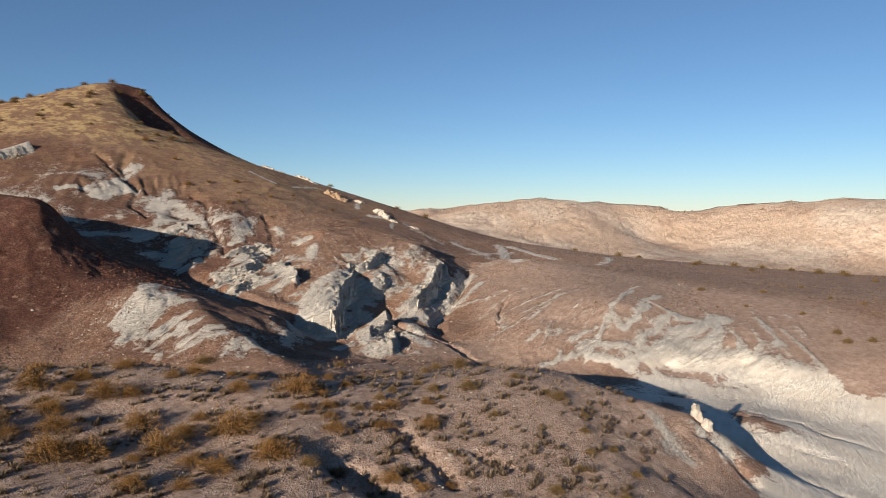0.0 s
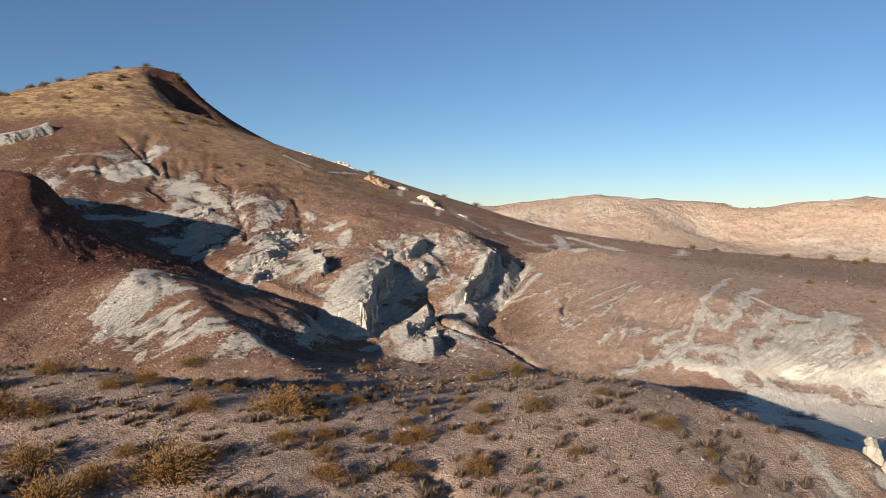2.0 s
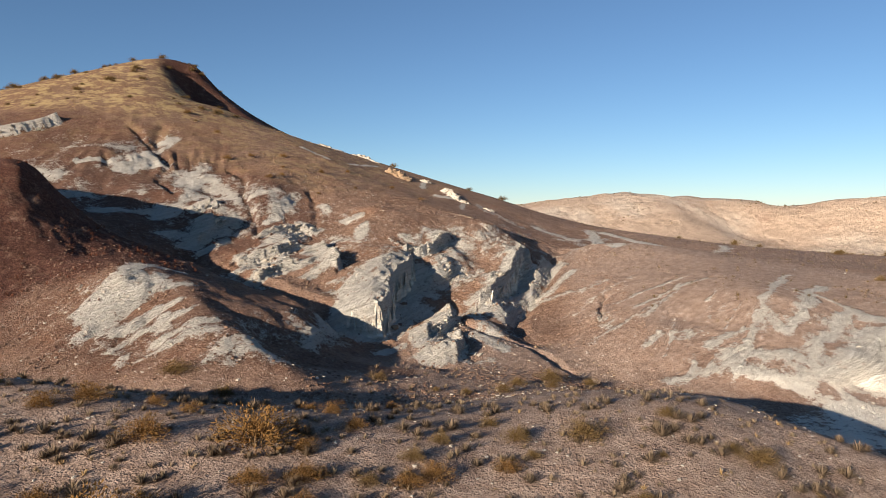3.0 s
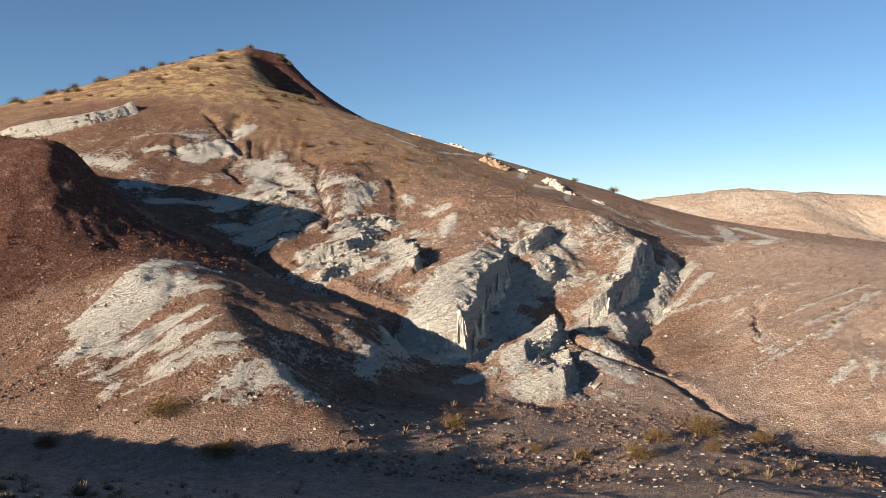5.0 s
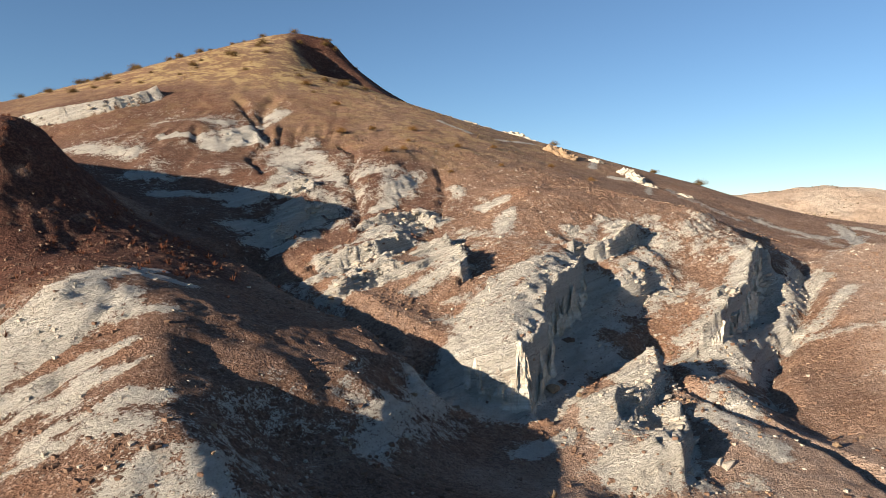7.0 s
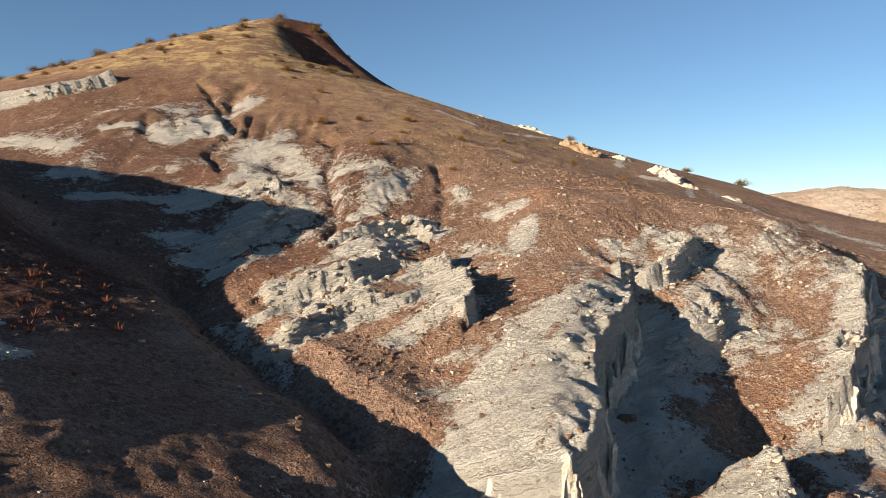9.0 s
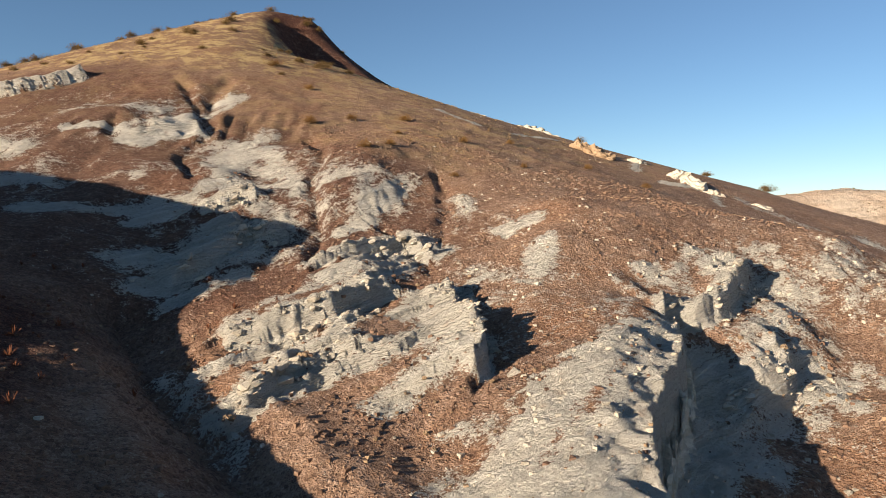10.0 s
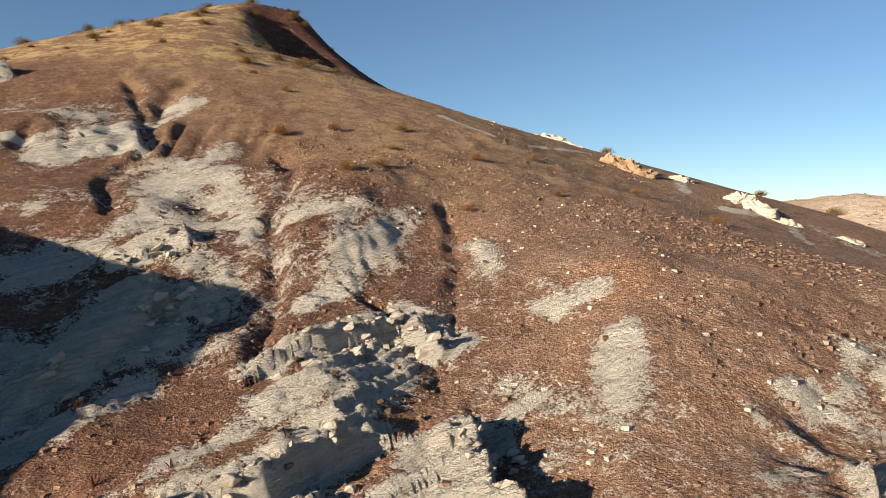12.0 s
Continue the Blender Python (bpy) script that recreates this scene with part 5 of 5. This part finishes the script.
# ---- cliffs and ledges as walls of fluted clay ----
def cliff_clay():
    m = Nodes("cliff_clay")
    stretch = m.tree.nodes.new("ShaderNodeMapping")
    stretch.inputs["Scale"].default_value = (3.0, 3.0, 0.45)
    m.put(stretch.inputs[0], m.place)
    drip, grit = m.noise(1.6, 7, 0.65, stretch.outputs[0]), m.noise(11.0, 7, 0.7)
    layer = m.tree.nodes.new("ShaderNodeMapping")
    layer.inputs["Scale"].default_value = (0.25, 0.25, 3.2)
    m.put(layer.inputs[0], m.place)
    beds = m.noise(1.4, 6, 0.65, layer.outputs[0])
    colour = m.mix(m.step(beds, 0.38, 0.62), (0.53, 0.485, 0.40, 1), (0.71, 0.66, 0.565, 1))
    colour = m.mix(m.maths("MULTIPLY", m.step(drip, 0.5, 0.68), 0.6), colour, (0.46, 0.35, 0.22, 1))
    colour = m.mix(m.maths("MULTIPLY", m.step(grit, 0.5, 0.7), 0.5), colour, (0.40, 0.34, 0.265, 1))
    return m.finish(colour, m.bump(m.maths("ADD", m.maths("MULTIPLY", grit, 0.6), m.maths("ADD", drip, beds)), 0.12))


CLIFF_CLAY = cliff_clay()


def cliff(brink, label, flute=0.2, reach=1.0, spacing=0.08, rows=36, group="", seed=1, broken=0.0):
    """A wall along a brink with its high side on the left: fluted face, ragged rim, top bedded into the land."""
    brink = np.array(brink, float)
    run_s = np.concatenate([[0], np.cumsum(np.hypot(*np.diff(brink, axis=0).T))])
    s = np.arange(0, run_s[-1], spacing)
    bx, by = np.interp(s, run_s, brink[:, 0]), np.interp(s, run_s, brink[:, 1])
    width = max(3, int(0.9 / spacing))
    soft = lambda v: np.convolve(np.pad(v, width, mode="edge"), np.ones(2 * width + 1) / (2 * width + 1), "valid")
    bx, by = soft(bx), soft(by)
    tx, ty = np.gradient(bx), np.gradient(by)
    n = np.hypot(tx, ty) + 1e-9
    ox, oy = ty / n, -tx / n
    # where the land drops most near the brink
    offs = np.linspace(-1.0, 1.4, 25)
    look_x, look_y = (bx[:, None] + ox[:, None] * offs).ravel(), (by[:, None] + oy[:, None] * offs).ravel()
    h = lattice(HEIGHT, look_x.astype(np.float32), look_y.astype(np.float32)).reshape(len(s), 25)
    fall = h[:, :-4] - h[:, 4:]
    at = soft(offs[np.argmax(fall, axis=1) + 2]) + 0.12 + broken * (0.55 * fbm(s / 1.1, s * 0 + 7, 3, 610 + seed))
    bx, by = bx + ox * at, by + oy * at
    top = soft(np.minimum.reduce([lattice(HEIGHT, (bx - ox * b).astype(np.float32), (by - oy * b).astype(np.float32)) for b in (0.3, 0.55, 0.8)])) - 0.04
    top = np.minimum(top, lattice(HEIGHT, (bx - ox * 0.12).astype(np.float32), (by - oy * 0.12).astype(np.float32)) + 0.12)
    foot = soft(lattice(HEIGHT, (bx + ox * reach * 0.75).astype(np.float32), (by + oy * reach * 0.75).astype(np.float32)))
    gaps = 1 - broken * (1 - ramp(fbm(s / 1.5, s * 0 + 11, 3, 620 + seed), -0.30, 0.15))
    tall = np.maximum((top - foot) * gaps * (1 - 0.3 * broken), 0.02)
    top = foot + tall
    ends = ramp(np.minimum(s, s[-1] - s), 0.0, 0.7) * (0.15 + 0.85 * gaps)
    groove = np.abs(fbm(s / 0.55, s * 0 + seed, 4, 500 + seed))
    bay = fbm(s / 1.9, s * 0 + seed, 3, 520 + seed)
    rim = fbm(s / 0.35, s * 0 + 3, 3, 540 + seed)
    verts, count = [], 0
    for k in range(rows):
        f = k / (rows - 1)
        z = foot - 0.3 + (tall + 0.3) * f
        bedding = fbm(z / 0.30 + 0.02 * s, s / 2.5, 3, 560 + seed)
        grain = fbm(s / 0.22, z / 0.25, 3, 580 + seed)
        size = np.minimum(tall, 2.2) / 2.2
        shelf = np.floor((z + 0.25 * s * broken + 0.12 * fbm(s / 0.9, s * 0, 2, 595)) / 0.19)
        block = value_noise(np.floor(s / 0.42 + 3.7 * shelf), shelf, 598 + seed) - 0.5
        out = (1 - f) ** 1.6 * reach * 0.55 * (0.5 + 0.5 * size) - flute * (0.4 + size) * groove * (1 - 0.5 * f) * 2.2 + 0.30 * size * bay + (0.14 * size + 0.10 * broken) * bedding + (0.05 + 0.05 * broken) * grain + (0.08 + 0.30 * broken) * block + 0.05 + 0.07 * f**6
        out = out * ends - 0.5 * (1 - ends)
        verts.append(np.stack([bx + ox * out, by + oy * out, z * ends + (z - 0.5) * (1 - ends) + 0.07 * rim * f * ends], 1))
    edge_out = out
    for k, back in enumerate((0.12, 0.3, 0.55, 0.9)):
        px, py = bx + ox * (edge_out - back), by + oy * (edge_out - back)
        land = lattice(HEIGHT, px.astype(np.float32), py.astype(np.float32))
        lift = (0.05, 0.05, 0.02, -0.18)[k]
        verts.append(np.stack([px, py, np.minimum(land + lift + 0.05 * fbm(px / 0.3, py / 0.3, 3, 590), top + 0.45) * ends + (land - 0.4) * (1 - ends)], 1))
    ns, nr = len(s), rows + 4
    co = np.concatenate(verts)
    k = np.arange(nr * ns).reshape(nr, ns)
    faces = np.stack([k[:-1, :-1], k[:-1, 1:], k[1:, 1:], k[1:, :-1]], -1).reshape(-1, 4)
    me = bpy.data.meshes.new("clay_cliff")
    me.from_pydata(co, [], faces)
    me.materials.append(CLIFF_CLAY)
    return tagged(new("clay_cliff", me), label, "cliff", group)


cliff([p[:2] for p in CLIFFS[0]], "tall pale clay cliff with a fluted, column-like face", 0.28, 0.8, 0.06, 60, seed=1)
cliff([p[:2] for p in CLIFFS[1]], "pale clay cliff above the gully with a broken brown rim", 0.24, 0.8, 0.07, 44, seed=2)


def ledge_blocks():
    """Beds breaking off: angular blocks crowded along every ledge, tilted with the beds."""
    r = np.random.RandomState(21)
    shapes = []
    for k in range(8):
        bm = rock_bmesh(800 + k, 15, (1, 0.75, 0.5))
        bmesh.ops.triangulate(bm, faces=bm.faces)
        bm.verts.index_update()
        shapes.append((np.array([v.co for v in bm.verts]), [tuple(v.index for v in f.verts) for f in bm.faces]))
        bm.free()
    slant = np.array(pose(0, 0, 0, 0, -22, 0).to_3x3())
    verts, faces, count = [], [], 0
    for drop, tread, brink in LEDGES:
        for (x1, y1), (x2, y2) in zip(brink[:-1], brink[1:]):
            n = math.hypot(x2 - x1, y2 - y1)
            tx, ty = (x2 - x1) / n, (y2 - y1) / n
            for k in range(int(n * 18)):
                f = r.uniform(0, 1)
                if value_noise(np.array([(x1 + f * n * tx) / 0.8]), np.array([(y1 + f * n * ty) / 0.8]), 33)[0] < 0.40:
                    continue
                off = abs(r.normal()) * 0.55 - 0.4
                x, y = x1 + f * n * tx + off * ty, y1 + f * n * ty - off * tx
                size = 0.08 + 0.32 * r.uniform() ** 5
                co, tris = shapes[r.randint(8)]
                a = r.uniform(0, 6.28)
                turn = np.array([(math.cos(a), -math.sin(a), 0), (math.sin(a), math.cos(a), 0), (0, 0, 1)])
                p = (co * r.uniform(0.75, 1.25, 3) * size) @ turn.T @ slant.T + np.array((x, y, ground_at(x, y) + size * r.uniform(-0.25, 0.25)))
                verts.append(p)
                faces += [tuple(q + count for q in t) for t in tris]
                count += len(p)
    me = bpy.data.meshes.new("ledge_blocks")
    me.from_pydata(np.concatenate(verts), [], faces)
    me.materials.append(PALE_ROCK)
    return tagged(new("ledge_blocks", me), "broken pale clay blocks crowded along the ledges", "rock blocks", kind="stuff")


ledge_blocks()


# ---- plants ----
def tufts(name, places, blades, low, high, material, label, narrow=0.045):
    """Dry tufts: each a spray of narrow blades."""
    px, py, pz = places
    k = len(px)
    size = low + (high - low) * rng.uniform(0, 1, (k, 1)) ** 1.5
    a = rng.uniform(0, 6.28, (k, blades))
    lean = np.arccos(rng.uniform(0.15, 1.0, (k, blades)))
    h = size * rng.uniform(0.6, 1.0, (k, blades))
    out = np.stack([np.cos(a) * np.sin(lean), np.sin(a) * np.sin(lean), np.cos(lean)], -1) * h[..., None]
    wide = np.stack([-np.sin(a), np.cos(a), 0 * a], -1) * (size * narrow)[..., None]
    root = np.stack([px, py, pz], -1)[:, None, :] + np.stack([np.cos(a), np.sin(a), 0 * a], -1) * (size * 0.12 * rng.uniform(0, 1, (k, blades)))[..., None] - np.array([0, 0, 0.02])
    v = np.stack([root - wide * 0.6, root + wide * 0.6, root + out * 0.6 + wide, root + out, root + out * 0.6 - wide], 2)
    n = k * blades
    return joined(name, v.reshape(-1, 3), (np.array([(0, 1, 2, 3, 4)]) + 5 * np.arange(n)[:, None]), material, label, "dry tufts")


clump = lambda s, seed: (lambda x, y: ramp(fbm(x / s, y / s, 3, seed), -0.35, 0.35))
tufts("grey_tufts", scatter(2200, -26, 9.5, 20, 40, lambda x, y: (0.25 + 0.75 * clump(3, 301)(x, y)) * ramp(x, 10, 7)), 44, 0.10, 0.26, STRAW, "dry straw-coloured tufts dotted over the sandy bench")
tufts("grey_cushions", scatter(1500, -26, 10, 20, 38, lambda x, y: 0.2 + 0.8 * clump(2.2, 311)(x, y)), 150, 0.15, 0.38, CUSHION, "grey-brown cushion plants dotted over the sandy bench", 0.028)
tufts("outer_tufts", scatter(3200, -70, 40, -30, 44, lambda x, y: ramp(np.hypot(x + 6, y - 24), 10, 30) * ramp(x, 14, 6) * clump(4, 312)(x, y)), 24, 0.14, 0.34, STRAW, "dry tufts thinly scattered over the rest of the sandy ground")
tufts("bench_grass", scatter(500, -26, 9, 20, 40, clump(2, 302)), 26, 0.08, 0.22, GOLD_STRAW, "short golden grass on the sandy bench")
tufts("wash_tufts", scatter(260, -9, 9, 44, 58, clump(3, 303)), 34, 0.14, 0.34, STRAW, "dry tufts on the floor of the wash")
tufts("hill_grass", scatter(11000, -100, -20, 92, 140, lambda x, y: lattice(straw, x, y) * (0.1 + 0.9 * clump(4, 304)(x, y))), 18, 0.10, 0.24, GOLD_STRAW, "golden dry grass clumps on the upper hill")
tufts("spur_grass", scatter(2500, -46, 2, 84, 120, lambda x, y: (1 - bare_at(x, y)) * ramp(fbm(x / 6, y / 6, 3, 305), 0.0, 0.4)), 8, 0.08, 0.22, STRAW, "thin dry grass on the brown spur")
tufts("slope_brush", scatter(1700, -56, -20, 52, 74, lambda x, y: lattice(rust, x, y) * clump(3, 306)(x, y)), 18, 0.14, 0.36, RED_LEAF, "rust-red dry brush on the dark slope")
tufts("mesa_grass", scatter(1500, -62, -36, 60, 74, lambda x, y: lattice(straw, x, y)), 8, 0.2, 0.45, GOLD_STRAW, "golden dry grass on the flat hilltop")
tufts("plain_tufts", scatter(5500, 8, 75, 62, 130, lambda x, y: 0.15 + 0.85 * ramp(fbm(x / 5, y / 5, 3, 307), 0.0, 0.5)), 14, 0.14, 0.40, OLIVE_LEAF, "dry tufts scattered over the flat behind the hill")

tufts("far_brush", scatter(1500, -40, 330, 300, 455, lambda x, y: ramp(lattice(HEIGHT, x, y), 10, 24) * ramp(fbm(x / 20, y / 20, 3, 308), -0.1, 0.3)), 14, 0.5, 1.1, OLIVE_LEAF, "low dry brush dotted over the distant pale hills", 0.2)


def shrub(seed, leaves, label, group):
    """A rounded desert shrub one metre wide: a fan of stems and many small leaf sprays."""
    r = np.random.RandomState(seed)
    thing = tagged(new("desert_shrub"), label, "shrub", group)
    for kind in ("woody_base", "foliage"):
        bm = bmesh.new()
        for k in range(30 if kind == "woody_base" else 2600):
            a, lift = r.uniform(0, 6.28), r.uniform(0.12, 1.45)
            lobe = 0.42 + 0.10 * math.sin(3 * a + seed) + 0.06 * math.sin(5 * a + 2 * seed)
            reach = lobe * (r.uniform(0.75, 1.1) if kind == "woody_base" else r.uniform(0.35, 1.12))
            tip = Vector((math.cos(a) * math.cos(lift) * reach * 1.15, math.sin(a) * math.cos(lift) * reach * 1.15, math.sin(lift) * reach * 1.05 + 0.02))
            if kind == "woody_base":
                root, mid = Vector((math.cos(a) * 0.05, math.sin(a) * 0.05, -0.08)), tip * 0.5 + Vector((0, 0, 0.05))
                side = Vector((-math.sin(a), math.cos(a), 0))
                rows = []
                for p, w in ((root, 0.010), (mid, 0.006), (tip, 0.002)):
                    rows.append([bm.verts.new(p + side * w), bm.verts.new(p - side * w), bm.verts.new(p + Vector((0, 0, w * 1.6)))])
                for lo, hi in zip(rows[:-1], rows[1:]):
                    for j in range(3):
                        bm.faces.new((lo[j], lo[(j + 1) % 3], hi[(j + 1) % 3], hi[j]))
            else:
                d = (tip.normalized() + Vector(r.normal(size=3) * 0.45)).normalized()
                side = d.cross(Vector(r.normal(size=3))).normalized()
                n, w = r.uniform(0.035, 0.085), r.uniform(0.004, 0.011)
                bm.faces.new([bm.verts.new(tip + d * f * n + side * s * w) for f, s in ((0, 0.3), (0.5, 1), (1, 0), (0.5, -1))])
        part(kind, bm, TWIG if kind == "woody_base" else leaves, thing, "" if kind == "woody_base" else "dry narrow leaves")
    return thing


def plant(patterns, places):
    """Sets shrubs of some patterns at x, y, width."""
    for k, (x, y, w) in enumerate(places):
        m = pose(x, y, ground_at(x, y) - 0.02, rng.uniform(-5, 5), rng.uniform(-5, 5), rng.uniform(0, 360)) @ Matrix.Diagonal((w, w, w * rng.uniform(0.75, 1.0), 1))
        if k < len(patterns):
            patterns[k].matrix_basis = m
        else:
            copy_thing(patterns[k % len(patterns)], m)


bench_kind = [shrub(k, GOLD_LEAF, "golden-brown dry shrub on the sandy bench", "shrubs on the bench") for k in (1, 2, 3, 4)]
plant(bench_kind, [(-14.8, 29.8, 1.7), (-13.7, 30.1, 1.2), (-16.1, 28.0, 1.4), (-16.3, 25.6, 1.0), (-13.9, 24.1, 1.2), (-13.0, 24.7, 1.7), (-10.6, 25.8, 1.3), (-11.3, 24.8, 0.8), (-10.4, 22.6, 0.8), (-8.1, 24.4, 1.2), (-8.4, 27.5, 1.5), (-7.9, 28.6, 1.0), (-6.7, 31.7, 1.2), (-6.2, 30.0, 0.8), (-5.6, 31.9, 0.5), (-4.5, 28.4, 1.1), (-18.1, 30.2, 1.1), (-16.6, 31.6, 1.1), (-9.4, 31.4, 0.9), (-10.2, 28.6, 0.9), (-12.2, 27.4, 0.9), (-15.0, 26.4, 1.5), (-17.4, 25.8, 1.2), (-8.8, 22.9, 0.9), (-6.3, 25.4, 1.1), (-2.6, 29.6, 0.9), (-0.6, 30.2, 0.8), (-20.5, 30.5, 1.2), (-21.5, 27.4, 1.3), (-19.6, 33.2, 1.0), (-12.0, 33.2, 0.8)] + [(x, y, w) for x, y, w in zip(rng.uniform(-20, 1, 26), rng.uniform(23, 38, 26), rng.uniform(0.4, 0.8, 26))])
plant([shrub(k, OLIVE_LEAF, "olive-brown shrub on the sandy bench", "olive shrubs on the bench") for k in (5, 6, 7)], [(-5.0, 25.3, 0.9), (-3.0, 32.2, 0.7), (-2.5, 33.5, 0.6), (-1.3, 35.5, 0.7), (-0.5, 34.3, 1.2), (-0.1, 33.3, 0.8), (1.3, 34.6, 1.5), (3.8, 36.4, 0.9), (5.2, 34.8, 1.0), (5.8, 34.4, 1.2), (6.5, 31.3, 1.0), (-1.4, 26.7, 1.2), (-4.0, 26.4, 0.7), (5.7, 28.1, 1.0), (4.4, 26.2, 1.4), (2.4, 31.8, 0.7), (0.4, 28.4, 0.6), (3.2, 33.9, 0.6), (-3.8, 30.8, 0.7), (6.8, 33.0, 0.9), (7.6, 30.4, 1.1), (6.4, 29.6, 0.8), (8.2, 28.8, 0.9), (2.6, 24.6, 0.9), (7.2, 26.6, 1.0)])
plant([shrub(k, OLIVE_LEAF, "olive shrub growing in the wash", "shrubs in the wash") for k in (8, 9)], [(1.3, 54.6, 1.6), (3.5, 55.0, 0.9), (-7.5, 50.0, 0.7), (-3.0, 48.8, 0.7), (-0.5, 52.3, 0.7), (-4.5, 49.0, 0.5), (-1.2, 49.0, 0.7), (1.2, 50.5, 0.8), (-15.8, 45.2, 1.0), (-19, 43.8, 0.9), (-13, 44, 0.7)])
plant([shrub(k, OLIVE_LEAF, "dark shrub standing on the hill crest", "shrubs on the hill") for k in (10, 11, 12)], [(-60.1, 130.2, 1.3), (-57.8, 134.0, 1.5), (-71.2, 101.7, 1.0), (-73.2, 100.5, 1.1), (-76.4, 113.9, 1.2), (-79.0, 116.1, 1.3), (-75.9, 120.3, 1.2), (-72.5, 122.8, 1.1), (-69.7, 126.8, 1.2), (-66.8, 130.5, 1.2), (-63, 133.5, 1.1), (-53.7, 136.0, 1.1), (-84, 113, 1.3), (-90, 112, 1.4), (-8, 120.5, 1.2), (-3, 119.5, 1.3), (-20, 123, 0.9)] + [(x, y, w) for x, y, w in zip(rng.uniform(-92, -40, 60), rng.uniform(102, 131, 60), rng.uniform(0.5, 1.15, 60)) if lattice(straw, np.array([x], np.float32), np.array([y], np.float32))[0] > 0.5] + [(-60.4 + 0.75 * k + rng.uniform(-0.3, 0.3), 134.6 + 0.08 * k, rng.uniform(0.4, 0.9)) for k in range(6)])
plant([shrub(k, GOLD_LEAF, "golden-brown shrub on the open hillside", "shrubs on the hillside") for k in (13, 14)], [(-35.0, 95.4, 1.2), (-27.3, 88.5, 0.9), (-26.6, 90.5, 0.7), (-24.0, 97.0, 0.9), (-22.0, 89.1, 0.5), (-19.0, 93.5, 0.7), (-30, 101, 1.0), (-40, 104, 1.1), (-46, 108, 1.2), (-16, 100, 0.9), (-33, 98, 0.8), (-22, 102, 0.8), (-12, 97, 0.7), (-28, 95, 0.7)])
plant([shrub(k, OLIVE_LEAF, "low olive shrub on the brown flat", "shrubs on the flat") for k in (15, 16)], [(26.7, 71.4, 0.9), (33.4, 58.3, 1.0), (33.3, 56.5, 1.1), (35.6, 56.8, 1.0), (32.8, 62.8, 0.8), (33.0, 71.1, 0.9), (39.2, 107.4, 1.9), (45.8, 108.6, 1.7), (51.6, 102.4, 1.5), (53.4, 98.1, 1.6), (44.7, 100.1, 1.3), (55.1, 94.1, 1.4), (54.2, 86.5, 1.2), (28.9, 65.7, 0.6), (38.4, 68.3, 0.8), (40.3, 65.9, 0.8), (40.4, 77.6, 0.7), (30, 118, 1.6), (34, 120, 1.5), (24, 126, 1.5), (42, 113, 1.6), (49, 106, 1.4), (58, 100, 1.5), (63, 97, 1.4)])
